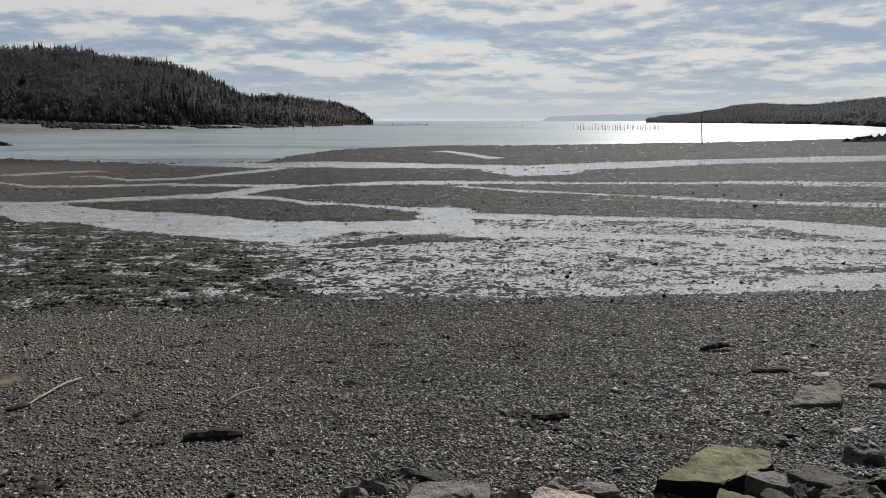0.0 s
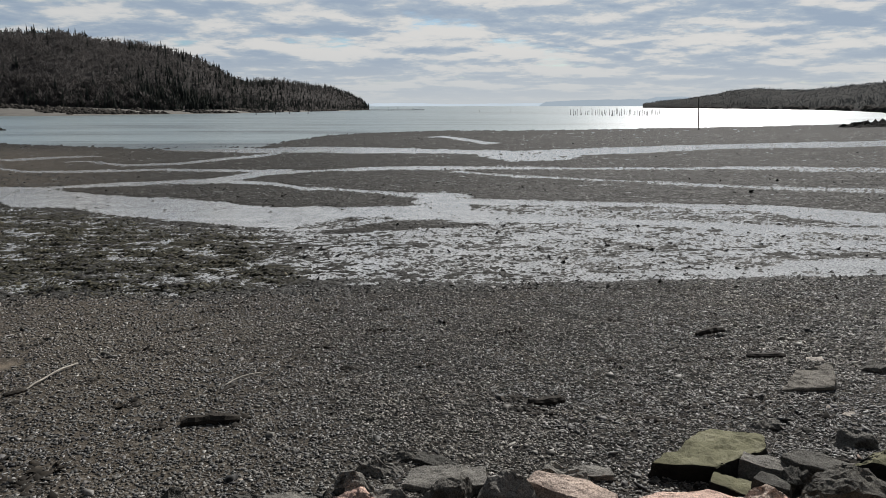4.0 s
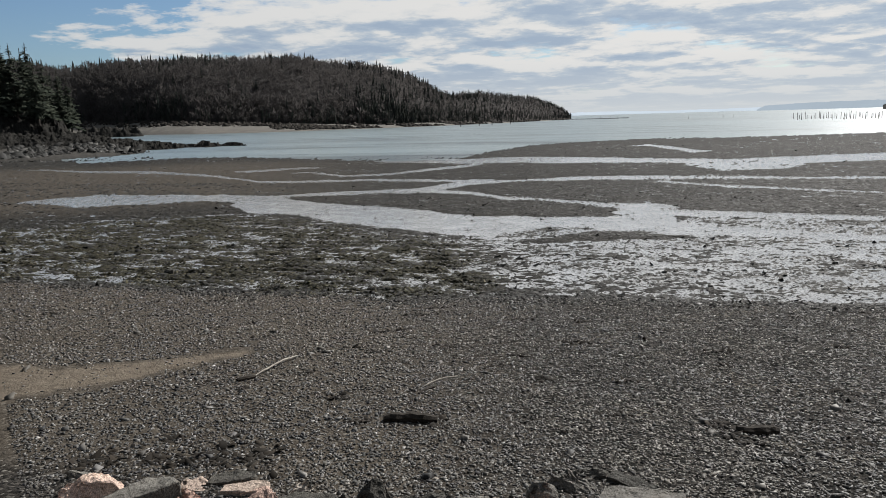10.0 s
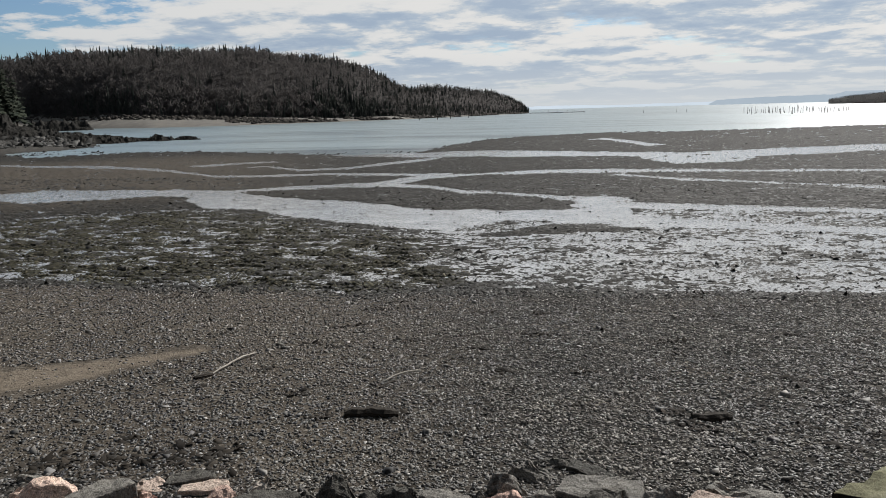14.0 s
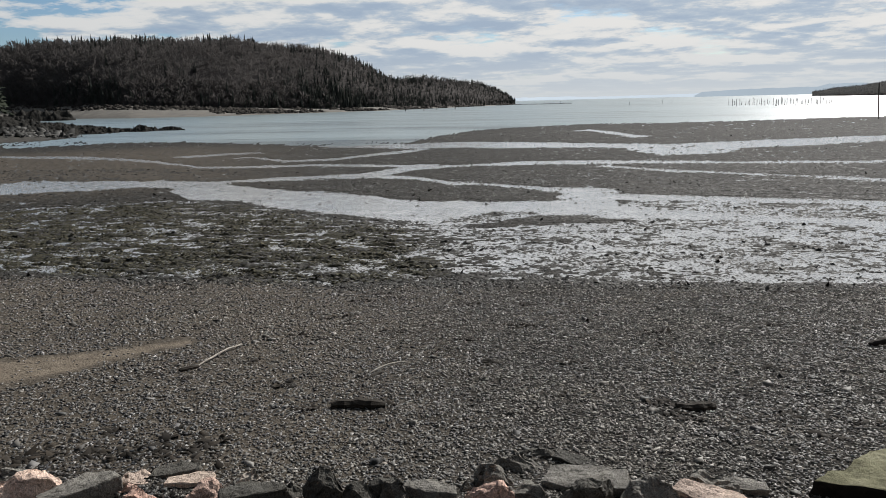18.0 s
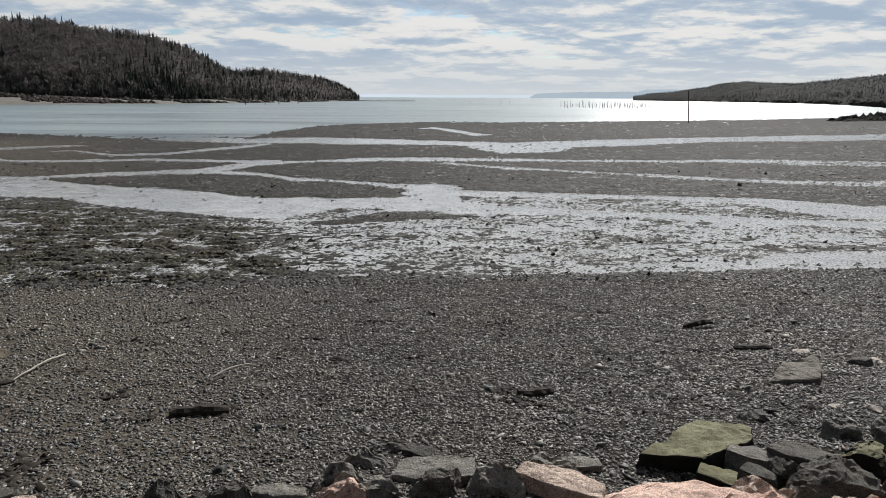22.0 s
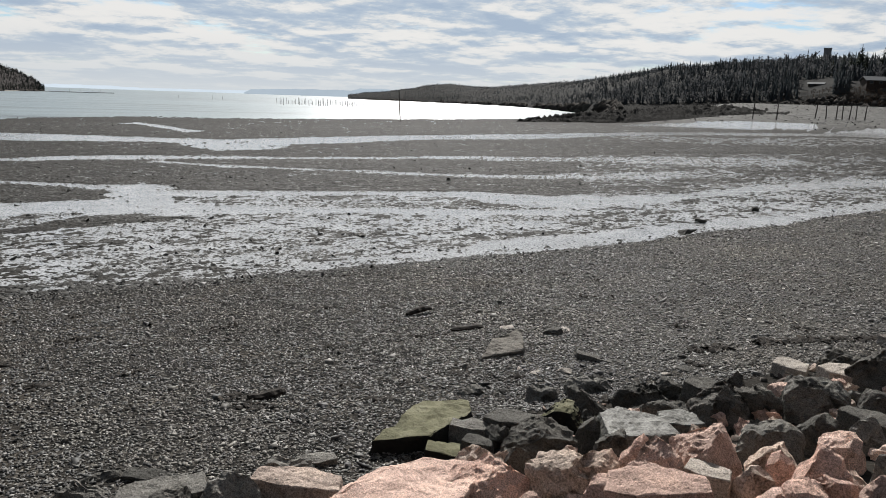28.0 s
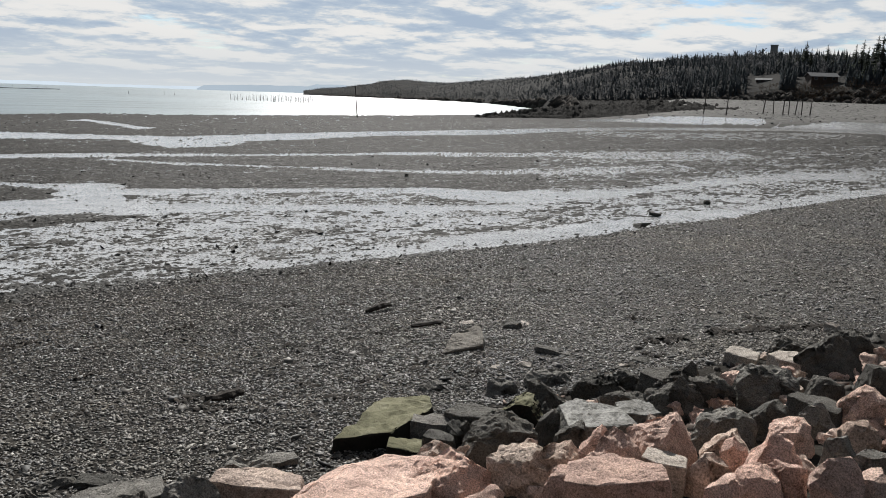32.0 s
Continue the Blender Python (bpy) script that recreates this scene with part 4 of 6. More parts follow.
def block_mesh(name, seed, w, d, h, form, mat):
    """A quarried block that stands on the middle of its front edge. s: slab, b: box, r: lump, p: peak."""
    rng = random.Random(seed)
    u = lambda a, b: rng.uniform(a, b)
    rise = {"s": -0.02, "b": 0.05, "r": 0.2, "p": 0.4}[form]
    left, mid, right = {"s": (0.92, 1.0, 0.92), "b": (u(0.6, 0.8), 1.03, u(0.85, 1.05)), "r": (0.5, 1.08, u(0.5, 0.8)), "p": (0.2, 1.0, u(0.3, 0.6))}[form]
    if rng.random() < 0.5:
        left, right = right, left
    lean = h * u(0.05, 0.2) if form == "s" else min(0.5 * d, h * u(0.25, 0.9))
    peak = u(-0.16, 0.16) * w
    deep = -0.22 - 0.1 * w
    back = d * u(0.95, 1.1)
    top = h + rise * d
    pts = [(-0.50 * w, u(0, 0.1) * d, deep), (u(-0.1, 0.1) * w, -0.06 * d, deep), (0.50 * w, u(0, 0.12) * d, deep),
           (-0.5 * w, lean + u(0.0, 0.15) * d, h * left), (peak, lean - 0.02, h * mid), (0.5 * w, lean + u(0.0, 0.15) * d, h * right),
           (-0.46 * w, back * u(0.6, 0.9), (h + rise * d * 0.4) * (left + 0.05)), (peak + u(-0.1, 0.1) * w, back, top), (0.44 * w, back * u(0.6, 0.9), (h + rise * d * 0.4) * (right + 0.05)),
           (-0.55 * w, back, deep), (0.5 * w, back * 1.1, deep), (u(-0.3, 0.3) * w, back * 1.3, deep)]
    for _ in range(0 if form == "s" else 4):
        pts.append((u(-0.45, 0.45) * w, u(0.05, 0.9) * d, h * u(0.75, 1.02) * (1.0 if form in "sb" else 0.85)))
    bm = bmesh.new()
    for p in pts:
        bm.verts.new(p)
    hull = bmesh.ops.convex_hull(bm, input=bm.verts)
    bmesh.ops.delete(bm, geom=list({g for g in hull["geom_interior"] + hull["geom_unused"] if isinstance(g, bmesh.types.BMVert)}), context="VERTS")
    # corners knocked off
    for _ in range(0 if form == "s" else 6):
        nrm = Vector((u(-1, 1), u(-1, 0.6), u(0.0, 0.9))).normalized()
        far_ = max(v.co.dot(nrm) for v in bm.verts)
        low = min(v.co.dot(nrm) for v in bm.verts)
        bmesh.ops.bisect_plane(bm, geom=list(bm.verts) + list(bm.edges) + list(bm.faces), plane_co=nrm * (far_ - u(0.03, 0.15) * (far_ - low)), plane_no=nrm, clear_outer=True)
        hull = bmesh.ops.convex_hull(bm, input=bm.verts)
        bmesh.ops.delete(bm, geom=list({g for g in hull["geom_interior"] + hull["geom_unused"] if isinstance(g, bmesh.types.BMVert)}), context="VERTS")
    bmesh.ops.remove_doubles(bm, verts=bm.verts, dist=0.03 * w)
    hull = bmesh.ops.convex_hull(bm, input=bm.verts)
    bmesh.ops.delete(bm, geom=list({g for g in hull["geom_interior"] + hull["geom_unused"] if isinstance(g, bmesh.types.BMVert)}), context="VERTS")
    bmesh.ops.dissolve_limit(bm, angle_limit=radians(4), verts=bm.verts, edges=bm.edges)
    bmesh.ops.bevel(bm, geom=list(bm.edges), offset=0.006 if form == "s" else min(0.014, 0.08 * h + 0.004), segments=1, affect="EDGES", profile=0.6, clamp_overlap=True)
    bmesh.ops.remove_doubles(bm, verts=bm.verts, dist=0.003)
    bmesh.ops.triangulate(bm, faces=bm.faces)
    for _ in range(4):
        long_ = [e for e in bm.edges if e.calc_length() > max(0.045, w * 0.07)]
        bmesh.ops.subdivide_edges(bm, edges=long_, cuts=1)
        bmesh.ops.triangulate(bm, faces=[f for f in bm.faces if len(f.verts) > 3])
    bmesh.ops.recalc_face_normals(bm, faces=bm.faces)
    bm.normal_update()
    k = min(1.0, w / 0.45) * (0.45 if form == "s" else 1.0)
    off = Vector((seed * 3.1, seed * 1.7, 0))
    for v in bm.verts:
        v.co += v.normal * k * (0.030 * noise.noise(v.co * 5.0 + off) + 0.014 * round(2.5 * noise.noise(v.co * 9.0 + off)) + 0.013 * noise.noise(v.co * 24.0 + off))
    me = bpy.data.meshes.new(name)
    bm.to_mesh(me)
    bm.free()
    me.materials.append(mat)
    return me


def bank_blocks(rows, seed):
    """Bearing, distance, width, depth, height, stone and form of the blocks that make the face of the bank."""
    rng = random.Random(seed)
    for k, (az, r, w, d, h, kind, form) in enumerate(rows):
        name, label = KIND[kind]
        y_ = r * math.cos(radians(az))
        if kind == "W":
            label = "pale weathered slab lodged among the blocks"
        d = max(d, (0.5 if y_ > toe(az) - 0.5 else 0.75) * w)
        h *= 1.0 if form == "s" or y_ > toe(az) - 0.5 else 0.78
        ob = new(name, block_mesh(name, seed * 300 + k, w * 1.10, d, h, form, MAT[kind]))
        x, y, _ = polar(az, r)
        z = float(beach_z(np.array([az]), np.array([r]))[0]) + (0.05 if y > toe(az) - 0.5 else 0.0)
        h += 0.03 if y > toe(az) - 0.5 else 0.0
        ob.matrix_world = pose(x, y, z, 0, rng.uniform(-9, 9), az + rng.uniform(-24, 24))
        x, y, _ = polar(az, r + 0.5 * d)
        PLACED.append((x, y, max(w, d)))
        tagged(ob, label, "rock", group="rubble bank")


bank_blocks([
    (-10.2, 5.95, 0.54, 0.16, 0.13, 'G', 'r'), (-13.2, 6.24, 0.36, 0.17, 0.05, 'G', 's'), (-10.9, 5.59, 0.74, 0.22, 0.14, 'B', 's'), (-27.1, 5.07, 0.4, 0.35, 0.04, 'B', 's'), (-27.3, 4.6, 0.64, 0.19, 0.1, 'P', 'r'),
    (-24.4, 6.16, 0.38, 0.15, 0.05, 'A', 's'), (-26.7, 6.77, 0.46, 0.14, 0.04, 'G', 's'), (-26.9, 6.22, 0.27, 0.16, 0.06, 'D', 's'), (-28.0, 5.28, 0.36, 0.2, 0.13, 'B', 'r'), (-30.9, 5.07, 0.22, 0.1, 0.17, 'D', 'p'),
    (-34.0, 4.8, 0.45, 0.22, 0.11, 'B', 'r'), (-32.8, 5.7, 0.55, 0.16, 0.15, 'D', 'r'), (-29.4, 6.84, 0.48, 0.17, 0.05, 'D', 's'), (-33.8, 6.71, 0.51, 0.21, 0.17, 'A', 'b'), (-36.2, 7.43, 0.35, 0.17, 0.2, 'D', 'b'),
    (-32.4, 8.04, 0.41, 0.14, 0.07, 'G', 'r'), (-26.6, 8.19, 0.35, 0.13, 0.06, 'G', 'r'), (-29.1, 8.27, 0.21, 0.1, 0.06, 'D', 'r'), (-37.5, 4.83, 0.35, 0.15, 0.14, 'B', 'r'), (-40.4, 5.51, 0.28, 0.11, 0.08, 'P', 'p'),
    (-42.2, 4.69, 0.38, 0.11, 0.27, 'P', 'p'), (-45.3, 4.95, 0.53, 0.16, 0.3, 'P', 'p'), (-46.1, 4.77, 0.28, 0.25, 0.09, 'W', 's'), (-38.6, 5.79, 0.29, 0.1, 0.11, 'D', 'b'), (-41.2, 6.06, 0.6, 0.66, 0.04, 'S', 's'),
    (-44.1, 6.53, 0.37, 0.38, 0.04, 'S', 's'), (-37.0, 6.12, 0.26, 0.11, 0.16, 'D', 'p'), (-40.2, 7.72, 0.56, 0.17, 0.17, 'D', 'b'), (-36.6, 8.47, 0.51, 0.15, 0.08, 'G', 'b'), (-42.4, 8.25, 0.31, 0.23, 0.15, 'D', 'b'),
    (-45.5, 8.08, 0.57, 0.29, 0.08, 'D', 's'), (-46.6, 7.09, 0.51, 0.15, 0.18, 'D', 'p'), (-42.4, 7.25, 0.43, 0.18, 0.08, 'D', 'b'), (-47.8, 8.51, 0.26, 0.08, 0.14, 'D', 'p'), (-49.3, 7.38, 0.43, 0.26, 0.16, 'D', 'b'),
    (-50.5, 8.12, 0.32, 0.25, 0.11, 'P', 'r'), (-53.4, 7.62, 0.55, 0.4, 0.19, 'G', 'b'), (-56.2, 9.41, 0.69, 0.21, 0.19, 'D', 'p'), (-53.9, 9.53, 0.42, 0.47, 0.05, 'W', 's'), (-50.9, 9.86, 0.38, 0.42, 0.07, 'W', 's'),
    (-55.0, 10.22, 0.46, 0.41, 0.14, 'D', 'b'), (-58.6, 10.57, 0.5, 0.43, 0.2, 'D', 'b'), (-49.8, 5.88, 0.44, 0.25, 0.16, 'G', 'r'), (-52.7, 6.39, 0.32, 0.19, 0.2, 'D', 'r'), (-55.0, 5.85, 0.28, 0.26, 0.13, 'P', 'b'),
    (-56.2, 6.77, 0.4, 0.15, 0.08, 'D', 's'), (-56.9, 6.45, 0.24, 0.16, 0.09, 'G', 'r'), (-57.2, 7.71, 0.32, 0.15, 0.09, 'D', 'r'), (-59.4, 6.79, 0.33, 0.22, 0.21, 'P', 'b'), (-50.7, 5.25, 0.36, 0.15, 0.16, 'B', 'b'),
    (-51.6, 5.1, 0.22, 0.07, 0.13, 'P', 'p'), (-54.6, 4.76, 0.36, 0.11, 0.23, 'P', 'p'), (-53.5, 4.58, 0.23, 0.08, 0.1, 'P', 'r'), (-55.5, 4.67, 0.2, 0.15, 0.15, 'P', 'b'), (-58.5, 4.6, 0.26, 0.18, 0.2, 'P', 'b'),
    (-49.6, 4.8, 0.22, 0.07, 0.11, 'B', 'r'), (-50.8, 4.4, 0.23, 0.07, 0.1, 'P', 'r'), (-61.0, 4.72, 0.17, 0.16, 0.11, 'P', 'b'), (-42.8, 4.23, 0.61, 0.19, 0.11, 'P', 's'), (-37.5, 4.29, 0.31, 0.12, 0.12, 'P', 'r'),
    (-53.1, 4.35, 0.31, 0.1, 0.09, 'P', 'r'), (-58.6, 5.53, 0.21, 0.1, 0.09, 'G', 'r'), (-59.8, 5.96, 0.25, 0.13, 0.07, 'B', 'r'), (-60.4, 5.29, 0.19, 0.08, 0.1, 'G', 'r'), (-60.4, 8.24, 0.24, 0.26, 0.18, 'D', 'b'),
    (4.0, 6.48, 0.45, 0.14, 0.05, 'D', 'b'), (5.6, 6.12, 0.52, 0.16, 0.08, 'G', 'r'), (7.8, 5.77, 0.36, 0.11, 0.15, 'G', 'p'), (4.1, 5.49, 0.43, 0.13, 0.19, 'G', 'p'), (-0.4, 5.76, 0.7, 0.43, 0.07, 'G', 's'),
    (0.6, 6.34, 0.42, 0.13, 0.03, 'D', 's'), (-1.3, 5.51, 0.5, 0.16, 0.17, 'D', 'r'), (-5.6, 5.53, 0.47, 0.14, 0.19, 'G', 'p'), (13.4, 5.55, 0.44, 0.13, 0.11, 'G', 's'), (10.2, 5.7, 0.2, 0.08, 0.07, 'D', 'r'),
    (8.3, 5.46, 0.4, 0.12, 0.15, 'P', 'r'), (17.0, 5.65, 0.37, 0.11, 0.13, 'D', 'r'), (44.5, 6.75, 0.54, 0.16, 0.15, 'P', 'r'), (45.2, 7.66, 0.26, 0.1, 0.07, 'G', 'r'), (41.0, 6.65, 0.63, 0.19, 0.09, 'G', 's'),
    (37.0, 6.77, 0.35, 0.23, 0.04, 'B', 'b'), (34.2, 6.77, 0.44, 0.18, 0.05, 'D', 's'), (33.2, 6.5, 0.43, 0.14, 0.05, 'B', 's'), (31.5, 6.05, 0.39, 0.12, 0.14, 'P', 'p'), (28.9, 6.3, 0.28, 0.08, 0.04, 'W', 'p'),
    (28.3, 5.82, 0.53, 0.16, 0.14, 'D', 's'), (37.9, 6.66, 0.18, 0.09, 0.06, 'P', 'r'), (37.2, 6.32, 0.27, 0.08, 0.08, 'P', 'r'), (25.3, 5.84, 0.31, 0.09, 0.11, 'D', 'r'), (22.3, 5.72, 0.33, 0.12, 0.23, 'D', 'p'),
    (19.2, 5.58, 0.3, 0.09, 0.2, 'D', 'p'), (16.5, 5.53, 0.25, 0.08, 0.2, 'D', 'b'),
], 3)


def corner_block(name, label, corners, mat, m, seed, group):
    """A block with eight given corners: four below, four above, broken edges and rough faces."""
    bm = bmesh.new()
    for c in corners:
        bm.verts.new(c)
    bmesh.ops.convex_hull(bm, input=bm.verts)
    bmesh.ops.dissolve_limit(bm, angle_limit=radians(6), verts=bm.verts, edges=bm.edges)
    bmesh.ops.bevel(bm, geom=list(bm.edges), offset=0.02, segments=2, affect="EDGES", profile=0.6)
    bmesh.ops.triangulate(bm, faces=bm.faces)
    for _ in range(4):
        bmesh.ops.subdivide_edges(bm, edges=[e for e in bm.edges if e.calc_length() > 0.07], cuts=1)
        bmesh.ops.triangulate(bm, faces=[f for f in bm.faces if len(f.verts) > 3])
    for v in bm.verts:
        v.co += v.normal * (0.03 * noise.noise(v.co * 2.5 + Vector((seed, 0, 0))) + 0.010 * round(3 * noise.noise(v.co * 5.0 + Vector((0, seed, 0)))) + 0.014 * noise.noise(v.co * 12.0))
    me = bpy.data.meshes.new(name)
    bm.to_mesh(me)
    bm.free()
    me.materials.append(mat)
    ob = new(name, me)
    ob.matrix_world = m
    return tagged(ob, label, "rock", group)


corner_block("mossy_boulder", "long dark block with yellow-green algae on its top", [(-0.66, -0.29, -0.25), (-0.03, -0.47, -0.25), (0.64, 0.05, -0.25), (0.75, 0.37, -0.25), (0.20, 0.60, -0.25), (-0.30, 0.10, -0.25), (-0.63, -0.30, 0.18), (-0.08, -0.45, 0.215), (0.64, 0.05, 0.16), (0.25, 0.57, 0.11), (0.73, 0.37, 0.12), (-0.19, 0.14, 0.14)], MAT["A"], pose(2.62, 6.46, 0.12), 5, "rubble bank")
corner_block("pink_granite_slab", "large flat pink granite slab at the head of the bank", [(-0.72, -0.05, 0.06), (-0.25, 0.40, -0.05), (0.28, 0.50, -0.05), (0.66, 0.10, 0.03), (0.20, -0.45, 0.14), (-0.48, -0.42, 0.14), (-0.70, -0.05, -0.4), (-0.25, 0.38, -0.5), (0.30, 0.48, -0.5), (0.64, 0.10, -0.4), (0.20, -0.44, -0.3), (-0.46, -0.42, -0.3)], MAT["P"], pose(1.76, 4.45, 0.78, 0, 0, 0), 6, "rubble bank")
corner_block("propped_slab", "flat brown-grey slab propped low in the gravel", [(-0.60, -0.30, -0.15), (0.10, -0.32, -0.15), (0.45, 0.37, -0.15), (-0.10, 0.25, -0.15), (-0.58, -0.30, 0.04), (0.12, -0.30, 0.08), (0.45, 0.37, 0.16), (-0.12, 0.25, 0.11)], MAT["K"], pose(5.0, 8.95, -0.06), 8, "stones on the beach")


PLACED += [(2.55, 6.3, 1.3), (1.76, 4.5, 1.3), (4.9, 8.9, 0.8)]


def bank_fill():
    """The rest of the rubble bank, between the larger blocks and up to the look-out."""
    rng = random.Random(77)
    protos = [rock_mesh("boulder", 900 + k, 0.56, 0.44, 0.40, MAT["PBGDPGPD"[k]], 2) for k in range(8)]
    rough_ = [rock_mesh("rubble", 950 + k, 0.56, 0.44, 0.40, MAT["B"], 0) for k in range(8)]
    far = []
    for row in range(12):
        for col in range(46):
            x, y = -8.5 + col * 0.48 + rng.uniform(-0.18, 0.18) + (row % 2) * 0.24, 6.45 - row * 0.38 + rng.uniform(-0.14, 0.14)
            az, r = -math.degrees(math.atan2(x, y)), math.hypot(x, y)
            if y > toe(az) - (0.3 if az < -24 else 0.45) or r < 2.2:
                continue
            s = rng.uniform(0.4, 0.85)
            gap = min(math.hypot(x - a, y - b) - 0.36 * d for a, b, d in PLACED)
            if gap < 0.0:
                continue
            s = min(s, 0.36 + gap * 1.4)
            z = float(bank_z(np.array([az]), np.array([r]))[0])
            m = pose(x, y, z - 0.16, rng.uniform(-30, 30), rng.uniform(-30, 30), rng.uniform(0, 360)) @ Matrix.Diagonal((s, s * rng.uniform(0.8, 1.2), s, 1))
            # the bank is pink granite high up and dark stone at its foot
            pick = rng.choice((0, 4, 6, 1, 0, 6)) if toe(az) - y > 1.3 and az < -15 else rng.choice((1, 2, 3, 5, 7, 3))
            if -64 < az < 49 and r > 3.9:
                ob = new("boulder", protos[pick])
                ob.matrix_world = m
                tagged(ob, "rough granite block packed in the rubble bank", "rock", group="rubble bank")
            else:
                far.append((m, pick))
    # smaller blocks wedged into the gaps
    for k in range(170):
        az = rng.uniform(-62, -12)
        y = toe(az) - rng.uniform(0.1, 2.4)
        r = y / math.cos(radians(az))
        if r < 3.9:
            continue
        x, s = -r * math.sin(radians(az)), rng.uniform(0.22, 0.45)
        gap = min(math.hypot(x - a, y - b) - 0.40 * d for a, b, d in PLACED)
        if gap < -0.12:
            continue
        z = float(bank_z(np.array([az]), np.array([r]))[0])
        deep = toe(az) - y
        ob = new("wedged_stone", protos[rng.choice((3, 7, 5, 2, 3)) if deep < 1.2 else rng.choice((0, 1, 4, 6, 2))])
        ob.matrix_world = pose(x, y, z - 0.05, rng.uniform(-35, 35), rng.uniform(-35, 35), rng.uniform(0, 360)) @ Matrix.Diagonal((s, s * rng.uniform(0.7, 1.2), s * rng.uniform(0.6, 1.0), 1))
        tagged(ob, "small broken stone wedged between larger blocks", "rock", group="rubble bank")
    bm = bmesh.new()
    for m, pick in far:
        k = len(bm.verts)
        bm.from_mesh(rough_[pick])
        bm.verts.ensure_lookup_table()
        bmesh.ops.transform(bm, matrix=m, verts=bm.verts[k:])
    me = bpy.data.meshes.new("rubble")
    bm.to_mesh(me)
    bm.free()
    me.materials.append(MAT["B"])
    tagged(new("rubble", me), "broken granite rubble up to the look-out", "rubble", kind="stuff")


bank_fill()


# ---- rocky shores ----
def outcrop(name, label, az0, az1, rows, mat, seed, rough=1.0, cells=130):
    """A ridge of bedrock along a stretch of bearings. rows: bearing, near r, far r, top height."""
    a, n, f, h = np.array(sorted(rows)).T
    az = np.linspace(az0, az1, cells * 2)
    v = np.linspace(0, 1, cells // 2)
    A, V = np.meshgrid(az, v)
    near, far, top = np.interp(A, a, n), np.interp(A, a, f), np.interp(A, a, h)
    R = near + (far - near) * V
    P = polar(A, R)
    x, y = P[..., 0], P[..., 1]
    g = beach_z(A, R)
    edge = np.minimum(1, np.minimum(A - az0, az1 - A) / 0.6)
    prof = np.sin(np.pi * V) ** 0.6 * np.clip(edge, 0, 1) ** 0.5
    rid = 1 - np.abs(fbm(x * 0.10, y * 0.10, seed, 5, 0.62) * 2 - 1)
    lay = fbm(x * 0.5, y * 0.5, seed + 9, 4, 0.6)
    z = g - 0.6 + (top - g + 0.6) * prof * (0.25 + 0.75 * rid ** 1.3) + (lay - 0.5) * 2.2 * rough * prof
    ledge = 0.8 * np.floor(z / 0.8 + 0.9 * fbm(x * 0.25, y * 0.25, seed + 4, 3)) - 0.2
    z = 0.6 * z + 0.4 * ledge + (fbm(A * 5.0, R * 0.45, seed + 6, 4, 0.6) - 0.5) * 1.9 * rough * prof - 0.3 * (1 - prof)
    P[..., 2] = z
    nr, na = A.shape
    i = np.arange(nr * na).reshape(nr, na)
    q = np.stack([i[:-1, :-1], i[:-1, 1:], i[1:, 1:], i[1:, :-1]], -1).reshape(-1, 4)
    return tagged(mesh_ob(name, P.reshape(-1, 3), q, mat), label, "rock", kind="structure")


outcrop("rock_point", "dark weedy bedrock point running into the sea", -49.5, -28.6, [(-49.5, 225, 262, 2.6), (-47, 222, 275, 3.6), (-43, 215, 285, 4.2), (-40, 212, 280, 3.2), (-37, 210, 265, 1.9), (-34, 206, 245, 0.9), (-31, 204, 228, -0.6), (-28.6, 202, 212, -2.1)], MAT["rock"], 3)
outcrop("rock_reef", "low dark reef at the edge of the water", 30.4, 38.0, [(30.4, 214, 219, -2.6), (31.4, 212, 224, -1.5), (32.6, 213, 228, -2.2), (33.6, 208, 230, -1.0), (35, 210, 234, -1.9), (36, 204, 234, -0.7), (38, 202, 236, -0.3)], MAT["rock"], 5, 0.9)
outcrop("rock_shelf", "broken bedrock shelf under the wooded cliff", 36.6, 52.0, [(36.6, 208, 232, -1.0), (39, 202, 236, 0.2), (41, 200, 240, 1.6), (42.5, 198, 242, 2.8), (46, 200, 245, 3.4), (52, 190, 245, 4.0)], MAT["rock"], 7, 0.8)
outcrop("rock_cliff", "brown cliff with spruces on its edge", 42.6, 56.0, [(42.6, 216, 245, 3.0), (43.4, 214, 255, 6.5), (45, 212, 262, 8.5), (50, 208, 265, 10.0), (56, 200, 265, 11.0)], MAT["rock"], 9)
outcrop("rock_islet", "low rocks behind the pale far beach", 38.0, 42.5, [(38, 520, 545, 4.0), (40, 520, 550, 5.2), (42.5, 520, 545, 4.0)], MAT["rock"], 11, cells=40)


